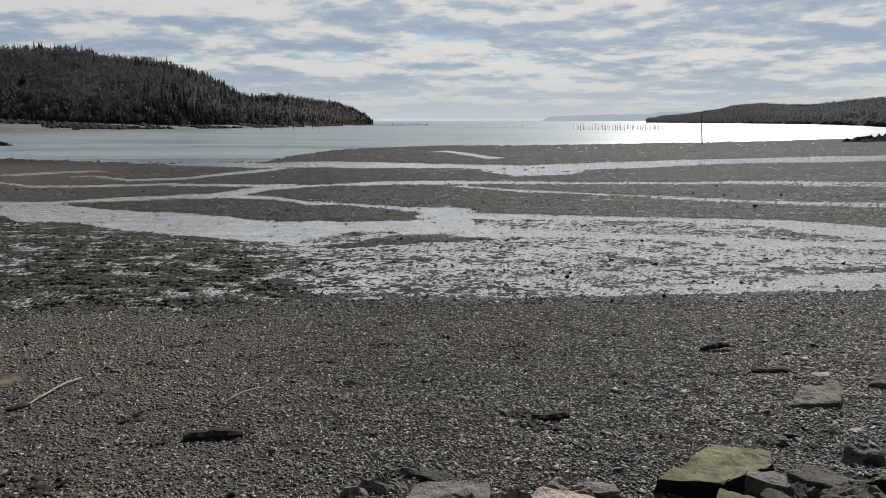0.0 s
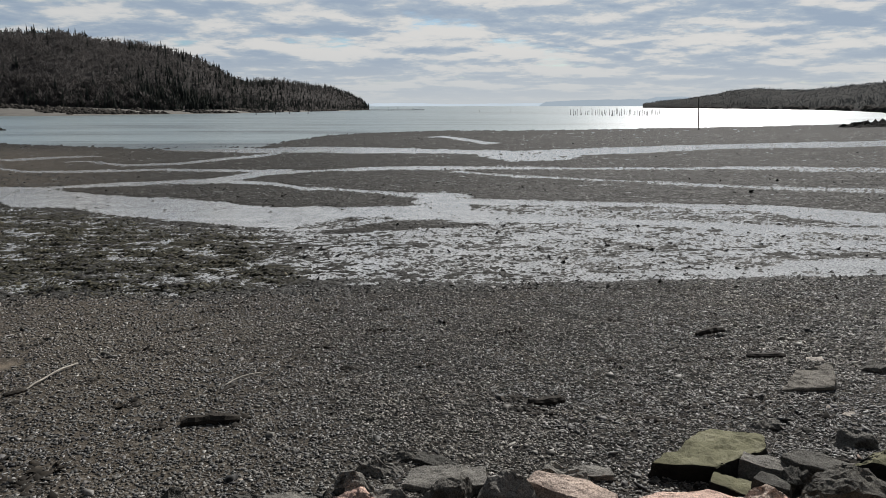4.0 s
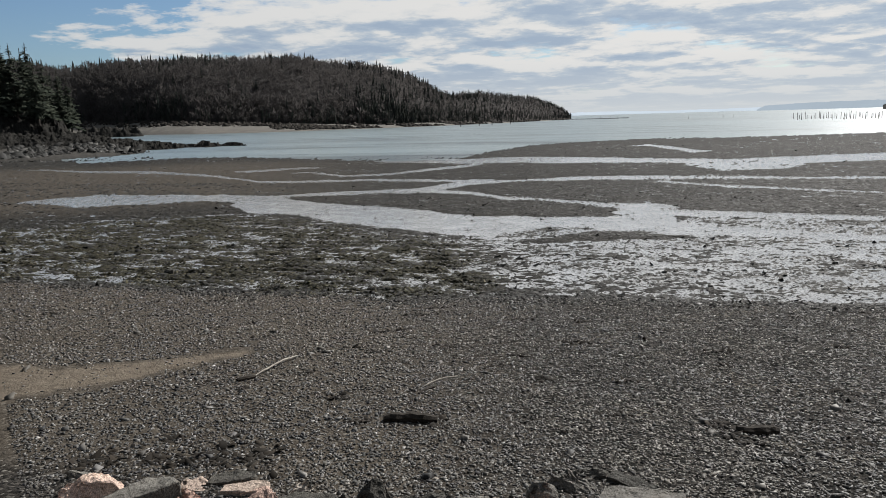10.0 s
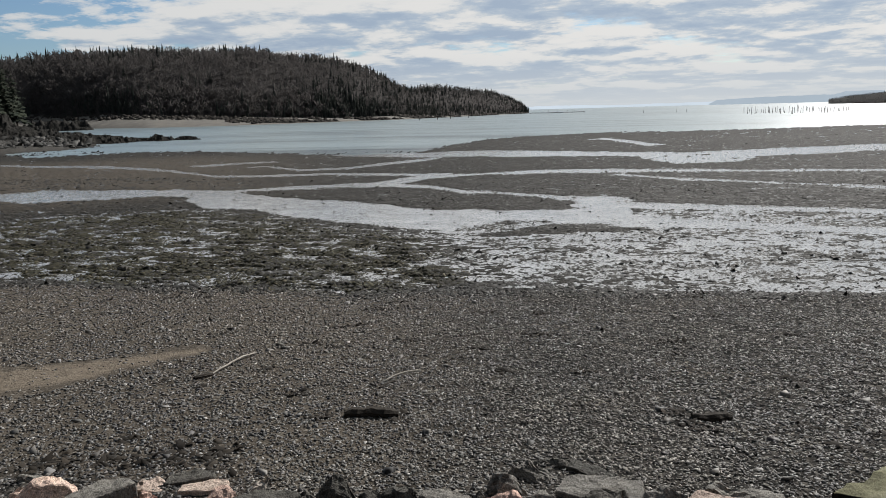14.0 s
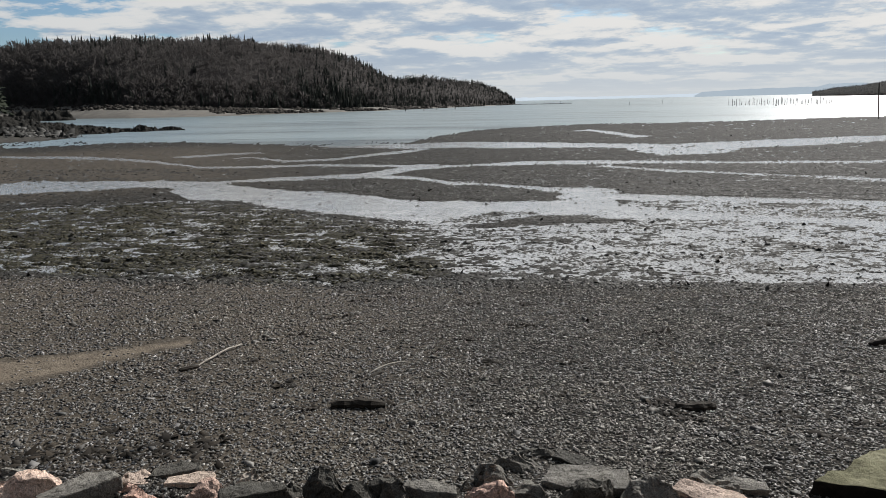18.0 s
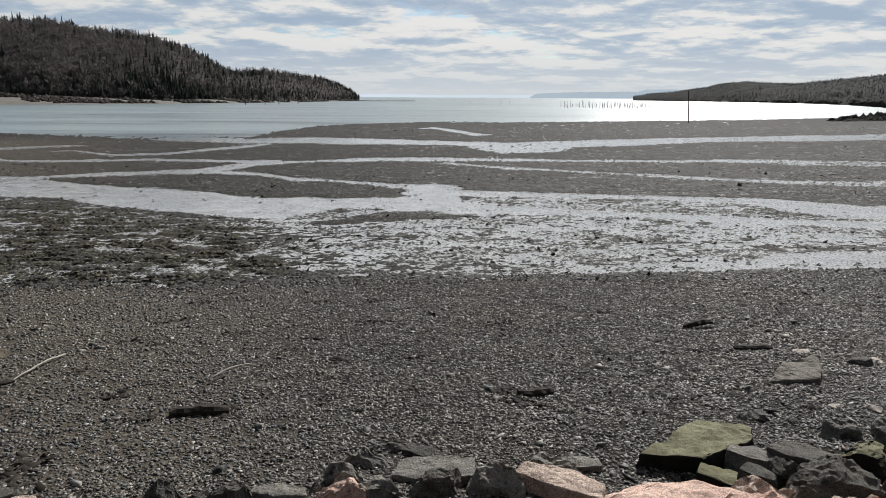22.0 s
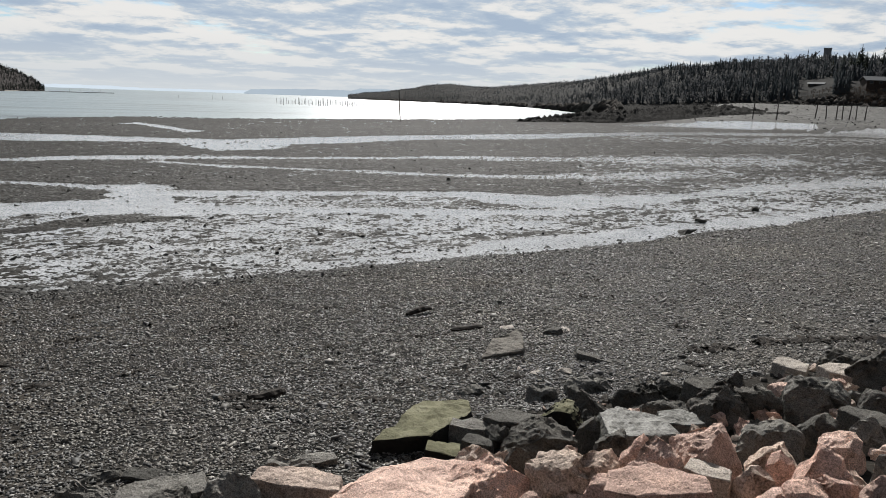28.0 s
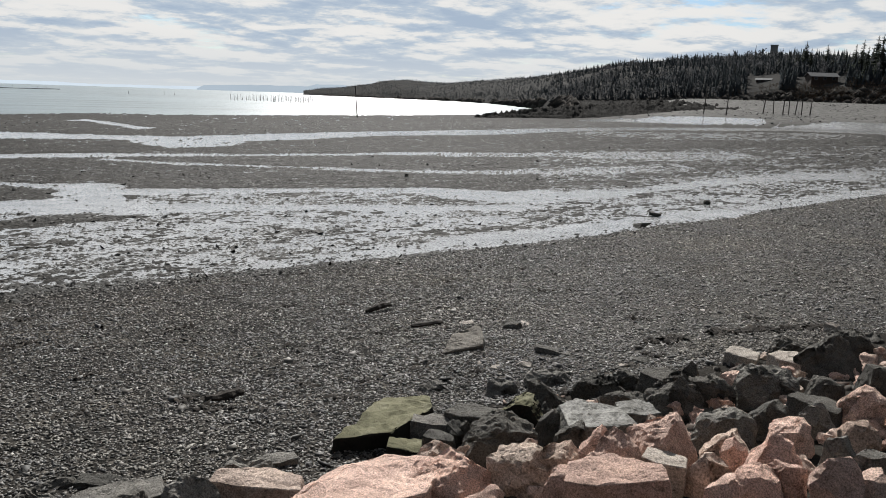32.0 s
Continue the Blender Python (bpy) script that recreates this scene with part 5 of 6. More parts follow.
# ---- wooded hills ----
def hill(name, label, rows, back, foot, floor_):
    """rows: bearing, water r, foot r, foot z, crest r, crest z."""
    a, rw, rf, zf, rc, zc = np.array(sorted(rows)).T
    az = np.linspace(a[0], a[-1], 260)
    I = lambda v: np.interp(az, a, v)
    rw, rf, zf, rc, zc = I(rw), I(rf), I(zf), I(rc), I(zc)
    strips, tags = [], []
    for u in np.linspace(0, 1, 10):
        strips.append((rw + (rf - rw) * u, -3.0 + (zf + 3.0) * u ** 0.8))
    for u in np.linspace(0.05, 1, 24):
        strips.append((rf + (rc - rf) * u, zf + (zc - zf) * math.sin(u * math.pi / 2) ** 0.9))
    for u in np.linspace(0.1, 1, 6):
        strips.append((rc + back * u, zc - (zc + 3) * u ** 2))
    R = np.array([s[0] for s in strips])
    Z = np.array([s[1] for s in strips])
    A = np.repeat(az[None], len(strips), 0)
    P = polar(A, R)
    Z = Z + (fbm(P[..., 0] * 0.03, P[..., 1] * 0.03, 13, 4) - 0.5) * np.clip((Z + 2.5) * 0.5, 0, 7) 
    P[..., 2] = Z
    nr, na = A.shape
    i = np.arange(nr * na).reshape(nr, na)
    q = np.stack([i[:-1, :-1], i[:-1, 1:], i[1:, 1:], i[1:, :-1]], -1).reshape(-1, 4)
    ob = mesh_ob(name, P.reshape(-1, 3), q, [MAT[foot], MAT[floor_]], smooth=True)
    mi = np.zeros((nr - 1, na - 1), np.int32)
    mi[9:] = 1
    ob.data.polygons.foreach_set("material_index", mi.ravel())
    tagged(ob, label, "hill", kind="structure")
    return az, R, Z


def spruces(pos, hgt, seed, tiers=6, sides=5):
    """Verts and triangles of many small spruces: steep ragged skirts, one over the other, on a thin stem."""
    rng = np.random.default_rng(seed)
    n = len(pos)
    V, F, base = [], [], 0
    rad = hgt * rng.uniform(0.09, 0.17, n)
    lean = rng.normal(0, 0.012, (n, 2)) * hgt[:, None]
    for t in range(tiers):
        u = t / tiers
        z0 = hgt * (0.04 + 0.80 * u) + rng.uniform(-0.05, 0.05, n) * hgt
        z1 = hgt * np.minimum(1.0, 0.46 + 0.80 * u)
        rr = rad * (1.05 - 0.92 * u) * rng.uniform(0.65, 1.25, n)
        th = rng.uniform(0, 6.28, n)
        ring = []
        for k in range(sides):
            a = th + 2 * np.pi * k / sides
            j = rng.uniform(0.5, 1.4, n)
            ring.append(np.stack([pos[:, 0] + rr * j * np.cos(a), pos[:, 1] + rr * j * np.sin(a), pos[:, 2] + z0 + rng.uniform(-0.07, 0.05, n) * hgt], -1))
        tip = np.stack([pos[:, 0] + lean[:, 0] * u, pos[:, 1] + lean[:, 1] * u, pos[:, 2] + z1], -1)
        blk = np.stack(ring + [tip], 1)
        f = np.array([(k, (k + 1) % sides, sides) for k in range(sides)])
        V.append(blk.reshape(-1, 3))
        F.append((f[None] + base + (sides + 1) * np.arange(n)[:, None, None]).reshape(-1, 3))
        base += n * (sides + 1)
    return np.concatenate(V), np.concatenate(F)


def bare_trees(pos, hgt, seed, slivers=16, spread=0.42, width=0.022):
    """Leafless crowns: a stem and a rounded head of thin rising twigs for each tree."""
    rng = np.random.default_rng(seed)
    n = len(pos)
    V, F = [], []
    for k in range(slivers):
        th = rng.uniform(0, 6.28, n)
        lean = rng.uniform(0.1, spread, n) if k else np.zeros(n)
        z0 = hgt * (rng.uniform(0.25, 0.78, n) if k else 0)
        ln = hgt * rng.uniform(0.16, 0.34, n) if k else hgt * 0.7
        out = hgt * rng.uniform(0.0, 0.20, n) * (1 if k else 0)
        w = hgt * (width if k else 0.014) * rng.uniform(0.6, 1.4, n)
        b = pos + np.stack([out * np.cos(th), out * np.sin(th), z0], -1)
        t = b + np.stack([ln * lean * np.cos(th), ln * lean * np.sin(th), ln * (1 - 0.3 * lean)], -1)
        m = (b + t) / 2
        ph = rng.uniform(0, 6.28, n)
        o = np.stack([w * np.cos(ph), w * np.sin(ph), 0 * w], -1)
        blk = np.stack([b, m + o, t, m - o], 1)
        F.append(np.array([(0, 1, 2, 3)])[None].repeat(n, 0).reshape(-1, 4) + 4 * (np.arange(n)[:, None] + k * n))
        V.append(blk.reshape(-1, 3))
    return np.concatenate(V), np.concatenate(F)


def wood(name, land, count, hgt, seed, first, label, evergreen, crest=0.0, tiers=5):
    """Trees over the wooded part of a hill; evergreen: share of spruce by place in the slope (0 foot, 1 crest)."""
    az, R, Z = land
    rng = np.random.default_rng(seed)
    rows = R.shape[0]
    n = count
    ia = rng.uniform(0, len(az) - 1.01, n)
    # thick stands near the foot and the crest, evenly over what is seen
    u = rng.uniform(0, 1, n)
    ir = 9.3 + u * (rows - 6 - 9.3)
    ir = np.where(rng.uniform(0, 1, n) < 0.22, 8.6 + 4.5 * u ** 1.5, ir)
    if crest:
        ir = np.where(rng.uniform(0, 1, n) < crest, rows - 7 + rng.uniform(-1.6, 1.2, n), ir)
    a0, r0 = ia.astype(int), ir.astype(int)
    fa, fr = ia - a0, ir - r0
    lerp = lambda M: (M[r0, a0] * (1 - fa) + M[r0, a0 + 1] * fa) * (1 - fr) + (M[r0 + 1, a0] * (1 - fa) + M[r0 + 1, a0 + 1] * fa) * fr
    A = az[a0] * (1 - fa) + az[a0 + 1] * fa
    pos = polar(A, lerp(R))
    pos[:, 2] = lerp(Z) - 0.4
    hgt = hgt * (np.interp(A, [8, 15, 22], [0.5, 0.72, 1.0]) if tiers == 5 else np.interp(-A, [20, 34, 40, 50], [0.7, 0.85, 1.05, 1.25]))
    h = hgt * np.clip(np.exp(rng.normal(-0.2, 0.34, n)), 0.35, 1.6)
    patch = fbm(pos[:, 0] * 0.012, pos[:, 1] * 0.012, seed + 3, 3)
    share = evergreen((ir - 9) / (rows - 15.0), A) + np.maximum(patch - 0.52, -0.2) * 1.5
    rad = np.hypot(pos[:, 0], pos[:, 1])
    ok = ~((A < -52.3) & (A > -55.4) & (rad < 314)) & ~((A < -49.1) & (A > -51.3) & (rad < 338))
    is_s = rng.uniform(0, 1, n) < share
    v, f = spruces(pos[is_s & ok], h[is_s & ok], seed + 1, 6 if tiers == 5 else 4, 5 if tiers == 5 else 4)
    tagged(mesh_ob("spruce_wood", v, f, MAT["hazed_spruce" if tiers < 5 else "spruce"]), label + ", dark spruces", "trees", kind="stuff")
    b = ~is_s & ok
    if b.sum() > 3:
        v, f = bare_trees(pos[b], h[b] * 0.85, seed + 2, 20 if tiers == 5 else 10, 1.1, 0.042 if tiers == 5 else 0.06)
        tagged(mesh_ob("bare_wood", v, f, MAT["hazed_twigs" if tiers < 5 else "twigs"]), label + ", grey leafless trees", "trees", kind="stuff")


T = lambda d: math.tan(radians(d))
CREST_L = [(50, 4.6, 900), (45.2, 4.66, 900), (43.3, 4.3, 900), (41.6, 4.5, 880), (39.8, 4.79, 870), (37.6, 4.88, 860), (34.5, 4.96, 850), (30.6, 4.99, 840), (27.3, 5.05, 830), (23.9, 4.67, 830), (20.5, 4.23, 850), (17.9, 3.57, 870), (15.7, 2.5, 900), (14.6, 2.14, 930), (13.5, 2.28, 950), (10.8, 2.11, 980), (8.2, 1.81, 1000), (6.9, 1.16, 1010), (5.9, 0.45, 1015), (5.5, -0.1, 1015)]
FOOT_L = [(50, 700, 780, 8.5), (42, 690, 760, 8.2), (35, 540, 640, 7.3), (29, 508, 610, 4.2), (26.8, 515, 600, 3.0), (22.5, 550, 605, 1.0), (20.3, 565, 612, 0.0), (15.8, 600, 650, 0.6), (11.3, 690, 725, -1.6), (9.1, 780, 810, -1.2), (5.5, 960, 985, -2.0)]
fa_, fw_, ff_, fz_ = np.array(sorted(FOOT_L)).T
rows_l = [(a, np.interp(a, fa_, fw_), np.interp(a, fa_, ff_), np.interp(a, fa_, fz_), rc, max(3.6 + rc * T(e) - 9.4 * min(1, max(0.1, (a - 5.3) / 2)), -1.6)) for a, e, rc in CREST_L]
land_l = hill("headland", "long wooded headland above a gravel shore", rows_l, 200, "far_beach", "leaf_litter")
wood("headland_wood", land_l, 13500, 8.8, 5, 0, "wood on the headland", lambda u, A: np.interp(A, [14, 19, 25], [0.66, 0.62, 0.05]) + 0.62 * (u > 0.9) * (A > 17) + 0.22 * (u < 0.08), 0.08)

CREST_R = [(-15.7, 0.1, 1650), (-17.1, 0.46, 1600), (-18.4, 0.72, 1550), (-21, 1.11, 1500), (-22.4, 1.41, 1450), (-23.7, 1.49, 1420), (-25, 1.36, 1380), (-28.5, 1.52, 1200), (-31.6, 1.91, 1050), (-35.9, 2.32, 900), (-40.1, 3.08, 800), (-44.1, 3.45, 740), (-47.6, 3.7, 700), (-50.5, 3.72, 670), (-52.4, 3.7, 640), (-57.4, 3.7, 560), (-70, 3.6, 500)]
FOOT_R = [(-15.7, 1560, 1570, -2), (-22.8, 1180, 1200, -1), (-29, 880, 900, 0), (-32.6, 560, 600, 0.5), (-36, 280, 330, 3.6), (-40.3, 268, 312, 5.0), (-42.7, 266, 306, 6.2), (-48.3, 268, 302, 8.6), (-52, 268, 298, 11.4), (-55.4, 262, 292, 12.8), (-62, 240, 280, 14.0), (-70, 230, 280, 14.0)]
fa_, fw_, ff_, fz_ = np.array(sorted(FOOT_R)).T
rows_r = [(a, np.interp(a, fa_, fw_), np.interp(a, fa_, ff_), np.interp(a, fa_, fz_), rc, max(3.6 + rc * T(e) - 9.8 * min(1, max(0.1, (-15.3 - a) / 3)), -1.4)) for a, e, rc in CREST_R]
land_r = hill("far_shore", "wooded shore rising behind the bay", rows_r, 250, "rock", "forest_floor")
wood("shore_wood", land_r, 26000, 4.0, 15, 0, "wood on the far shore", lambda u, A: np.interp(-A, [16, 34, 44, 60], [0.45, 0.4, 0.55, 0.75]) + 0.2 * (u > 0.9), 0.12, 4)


def shore_boulders(name, land, count, seed, a0, a1, lo, hi, size, label):
    """Broken rock along the foot of a hill, between the water and the trees."""
    az, R, Z = land
    rng = np.random.default_rng(seed)
    A = rng.uniform(a0, a1, count)
    u = lo + (hi - lo) * rng.uniform(0, 1, count)
    ia = np.clip(np.searchsorted(az, A) - 1, 0, len(az) - 2)
    ir = np.clip((u * 9).astype(int), 0, 8)
    fr = u * 9 - ir
    r = R[ir, ia] * (1 - fr) + R[ir + 1, ia] * fr
    P = polar(A, r)
    keep = fbm(P[:, 0] * 0.03, P[:, 1] * 0.03, seed, 3) > 0.42
    P[:, 2] = Z[ir, ia] * (1 - fr) + Z[ir + 1, ia] * fr
    P, n = P[keep], int(keep.sum())
    s = size * (0.35 + rng.uniform(0, 1, n) ** 3 * 1.4)
    V = np.array([(1, 0, 0), (0, 1, 0), (-1, 0, 0), (0, -1, 0), (0.2, 0.1, 0.7), (-0.4, -0.2, 0.6), (0, 0, -0.8)])[None] * (1 + rng.uniform(-0.4, 0.4, (n, 7, 3))) * s[:, None, None]
    V = V + P[:, None]
    F = np.array([(0, 1, 4), (1, 2, 4), (2, 5, 4), (2, 3, 5), (3, 4, 5), (3, 0, 4), (1, 0, 6), (2, 1, 6), (3, 2, 6), (0, 3, 6)])
    tagged(mesh_ob(name, V.reshape(-1, 3), (F[None] + 7 * np.arange(n)[:, None, None]).reshape(-1, 3), MAT["shore_stone"]), label, "rocks", kind="stuff")


MAT["shore_stone"] = island_mat("shore_stone", [(0.025, 0.023, 0.02), (0.05, 0.046, 0.041), (0.035, 0.031, 0.028), (0.085, 0.078, 0.07)], 1.0, 0.03)
shore_boulders("headland_rocks", land_l, 5200, 21, 5.6, 29, 0.15, 1.0, 1.5, "broken dark rock along the headland shore")
shore_boulders("beach_rocks", land_l, 1300, 22, 27, 43, 0.55, 1.0, 1.6, "rocks strewn along the top of the far beach")
shore_boulders("far_shore_rocks", land_r, 2600, 23, -37, -17, 0.2, 1.0, 2.6, "dark rock along the far wooded shore")
shore_boulders("bank_rocks", land_r, 1200, 24, -64, -47, 0.1, 0.8, 1.3, "dark rocks on the bank under the cabin")


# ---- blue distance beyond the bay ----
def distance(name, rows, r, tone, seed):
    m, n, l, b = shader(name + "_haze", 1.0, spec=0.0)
    # the haze of the air is painted in as a glowing blue-grey
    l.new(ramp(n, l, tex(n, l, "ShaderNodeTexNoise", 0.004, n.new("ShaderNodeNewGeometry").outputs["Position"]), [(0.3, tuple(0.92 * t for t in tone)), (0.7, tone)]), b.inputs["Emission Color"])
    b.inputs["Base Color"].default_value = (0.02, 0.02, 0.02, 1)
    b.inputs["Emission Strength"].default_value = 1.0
    a, e = np.array(sorted(rows)).T
    az = np.linspace(a[0], a[-1], 200)
    top = EYE + r * np.tan(np.radians(np.interp(az, a, e))) + (fbm(az * 3.0, az * 0, seed, 4) - 0.5) * r * 0.0012
    v = np.concatenate([polar(az, r, Z_SEA - 1), np.column_stack([polar(az, r)[:, :2], np.maximum(top, Z_SEA)]), np.column_stack([polar(az, r + 300)[:, :2], np.maximum(top, Z_SEA) - 2])])
    k = np.arange(199)
    q = np.concatenate([np.stack([k, k + 200, k + 201, k + 1], -1), np.stack([k + 200, k + 400, k + 401, k + 201], -1)])
    tagged(mesh_ob(name, v, q, m), "pale blue far coast across the bay", "backdrop", kind="structure")


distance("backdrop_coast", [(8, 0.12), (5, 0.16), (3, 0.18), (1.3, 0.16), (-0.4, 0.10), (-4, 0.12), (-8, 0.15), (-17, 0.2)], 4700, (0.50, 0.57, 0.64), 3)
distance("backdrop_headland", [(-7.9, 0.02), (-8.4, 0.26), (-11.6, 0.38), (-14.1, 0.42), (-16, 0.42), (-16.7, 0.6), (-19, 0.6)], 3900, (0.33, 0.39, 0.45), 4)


# ---- stakes, poles and weirs ----
def pole_mesh(h, r0, r1, seed, bend=0.02, sides=8):
    rng = random.Random(seed)
    bm = bmesh.new()
    rings = []
    for k in range(9):
        u = k / 8
        c = Vector((bend * h * math.sin(u * 2.2 + seed), bend * h * 0.5 * math.cos(u * 3 + seed), h * u))
        rr = (r0 + (r1 - r0) * u) * rng.uniform(0.9, 1.1)
        rings.append([bm.verts.new(c + Vector((rr * math.cos(a), rr * math.sin(a), 0))) for a in (2 * math.pi * j / sides for j in range(sides))])
    for a, b in zip(rings, rings[1:]):
        for j in range(sides):
            bm.faces.new((a[j], a[(j + 1) % sides], b[(j + 1) % sides], b[j]))
    bm.faces.new(rings[-1])
    bm.faces.new(rings[0][::-1])
    return bm


def stand(name, az, r, h, rad, label, category, group, seed, lean=(0, 0), sea=False, mat="post"):
    me = bpy.data.meshes.new(name)
    bm = pole_mesh(h + 0.8, rad, rad * 0.7, seed)
    bm.to_mesh(me)
    bm.free()
    me.materials.append(MAT[mat])
    ob = new(name, me)
    x, y, _ = polar(az, r)
    z = Z_SEA if sea else float(beach_z(np.array([az]), np.array([r]))[0])
    ob.matrix_world = pose(x, y, z - 0.8, lean[0], lean[1], az)
    return tagged(ob, label, category, group)


stand("tall_pole", -19.86, 181, 7.7, 0.15, "tall thin weathered wooden pole standing in the mud", "pole", "", 3, (0, -2.5))
rng = random.Random(12)
for k in range(46):
    az = -10.3 - 6.6 * (k / 45) ** 0.9 + rng.uniform(-0.08, 0.08)
    stand("weir_stake", az, 440 + rng.uniform(-30, 60), rng.uniform(2.0, 4.2), 0.14, "thin dark wooden stake standing in the sea", "stake", "stakes of a fish weir", k, (rng.uniform(-4, 4), rng.uniform(-4, 4)), True)
for k, az in enumerate((14.15, 12.68, 11.65, 10.22)):
    stand("mooring_post", az, 515 + 20 * k, 3.2 - 0.3 * k, 0.35, "stout dark post standing in shallow sea", "post", "posts off the headland", 90 + k, (0, rng.uniform(-2, 2)), True)
for az, h in ((-3.2, 2.4), (-5.6, 3.0), (-6.3, 2.6)):
    stand("marker_stake", az, 620, h, 0.12, "lone thin stake far out in the sea", "stake", "stakes of a fish weir", 70, (0, 2), True)


def weir():
    """The low fence of a fish weir off the point."""
    top = tagged(new("fish_weir"), "low dark brush fence of a fish weir in the sea", "weir")
    x, y, _ = polar(3.3, 880)
    top.matrix_world = pose(x, y, Z_SEA, 0, 0, 3.3)
    r = random.Random(4)
    for k in range(36):
        u = -33 + 66 * k / 35
        h = r.uniform(0.9, 1.8) + (2.2 if k in (12, 18, 24, 27, 28) else 0)
        b = pole_mesh(h + 0.6, 0.16, 0.12, k, 0.02, 5)
        bmesh.ops.translate(b, verts=b.verts, vec=(u + r.uniform(-0.5, 0.5), r.uniform(-2, 2), -0.6))
        part("stake", b, MAT["post"], top)
    for k in range(6):
        b = bmesh.new()
        bmesh.ops.create_cube(b, size=1)
        bmesh.ops.scale(b, verts=b.verts, vec=(11.2, 0.2, 0.5))
        bmesh.ops.bevel(b, geom=list(b.edges), offset=0.05, segments=1, affect="EDGES")
        bmesh.ops.translate(b, verts=b.verts, vec=(-27.5 + 11 * k, 0, 0.75 + r.uniform(-0.1, 0.1)))
        part("rail", b, MAT["post"], top)


weir()


def weir_frames():
    """Old timber frames and single piles on the upper beach."""
    for k, (az, h, lean) in enumerate(((-46.4, 6.6, 0), (-47.95, 6.0, -1))):
        stand("beach_pile", az, 212, h, 0.16, "single dark pile standing on the far beach", "post", "piles on the far beach", 30 + k, (0, lean))
    for az, dz, cols in ((-50.8, 0, ((-1.5, 5.2, 3), (1.1, 5.0, -4))), (-51.9, 0.2, ((-0.7, 5.6, 0), (0.7, 5.0, -3))), (-52.75, 0.4, ((-0.9, 4.4, 2), (0.6, 4.0, -2))), (-53.45, 0.5, ((0, 3.8, 1),))):
        top = tagged(new("pile_frame"), "leaning timber pile frame standing on the far beach", "frame", "piles on the far beach")
        x, y, _ = polar(az, 220)
        top.matrix_world = pose(x, y, float(beach_z(np.array([az]), np.array([220.0]))[0]) - 0.3, 0, 0, az)
        for j, (u, h, lean) in enumerate(cols):
            b = pole_mesh(h + 0.3, 0.15, 0.12, j + 5, 0.01, 7)
            bmesh.ops.rotate(b, verts=b.verts, matrix=Matrix.Rotation(radians(lean), 3, "Y"))
            bmesh.ops.translate(b, verts=b.verts, vec=(u, 0, 0))
            part("post", b, MAT["post"], top)
        if len(cols) > 1:
            b = pole_mesh(cols[1][0] - cols[0][0] + 0.8, 0.09, 0.08, 3, 0.01, 6)
            bmesh.ops.rotate(b, verts=b.verts, matrix=Matrix.Rotation(radians(90), 3, "Y"))
            bmesh.ops.translate(b, verts=b.verts, vec=(cols[0][0] - 0.4, 0, cols[0][1] * 0.92))
            part("crossbeam", b, MAT["post"], top)


weir_frames()


# ---- buildings on the far shore ----
def box_bm(x0, x1, y0, y1, z0, z1, bev=0.02):
    b = bmesh.new()
    bmesh.ops.create_cube(b, size=1)
    bmesh.ops.scale(b, verts=b.verts, vec=(x1 - x0, y1 - y0, z1 - z0))
    if bev:
        bmesh.ops.bevel(b, geom=list(b.edges), offset=bev, segments=1, affect="EDGES")
    bmesh.ops.translate(b, verts=b.verts, vec=((x0 + x1) / 2, (y0 + y1) / 2, (z0 + z1) / 2))
    return b


def cabin(name, label, az, r, z, w, d, h, roof_h, wall_mat, roof_mat, turn):
    top = tagged(new(name), label, "house")
    x, y, _ = polar(az, r)
    top.matrix_world = pose(x, y, z, 0, 0, az + turn)
    part("wall", box_bm(-w / 2, w / 2, -d / 2, d / 2, -2.5, h), MAT[wall_mat], top)
    for s in (-1, 1):
        b = bmesh.new()
        o, t = 0.5, 0.14
        ys, zs = s * (d / 2 + o), h - 0.15
        pts = [(-w / 2 - o, ys, zs), (w / 2 + o, ys, zs), (w / 2 + o, 0, h + roof_h), (-w / 2 - o, 0, h + roof_h)]
        lo = [b.verts.new(p) for p in pts]
        hi = [b.verts.new((p[0], p[1], p[2] + t)) for p in pts]
        for f in ([0, 1, 2, 3],):
            b.faces.new([lo[i] for i in f][::-1])
            b.faces.new([hi[i] for i in f])
        for i in range(4):
            j = (i + 1) % 4
            b.faces.new((lo[i], lo[j], hi[j], hi[i]))
        bmesh.ops.recalc_face_normals(b, faces=b.faces)
        part("roof", b, MAT[roof_mat], top)
    for s in (-1, 1):
        b = bmesh.new()
        vs = [b.verts.new(p) for p in ((s * w / 2, -d / 2, h - 0.02), (s * w / 2, d / 2, h - 0.02), (s * w / 2, 0, h + roof_h - 0.05))]
        ws = [b.verts.new((p.co.x - s * 0.15, p.co.y, p.co.z)) for p in vs]
        b.faces.new(vs)
        b.faces.new(ws[::-1])
        for i in range(3):
            j = (i + 1) % 3
            b.faces.new((vs[i], ws[i], ws[j], vs[j]))
        bmesh.ops.recalc_face_normals(b, faces=b.faces)
        part("gable", b, MAT[wall_mat], top)
    k = max(2, int(w // 2.6))
    for i in range(k):
        u = -w / 2 + w * (i + 0.5) / k
        win = part("window", box_bm(u - 0.55, u + 0.55, -d / 2 - 0.06, -d / 2 + 0.02, 0.5, h - 0.25), MAT["roof"], top)
        part("pane", box_bm(u - 0.46, u + 0.46, -d / 2 - 0.08, -d / 2 - 0.05, 0.6, h - 0.35, 0), MAT["glass"], win)


cabin("log_cabin", "dark brown log cabin with a grey roof above the beach", -53.85, 300, 13.1, 9.2, 6.0, 1.7, 1.3, "logwall", "roof", 22)
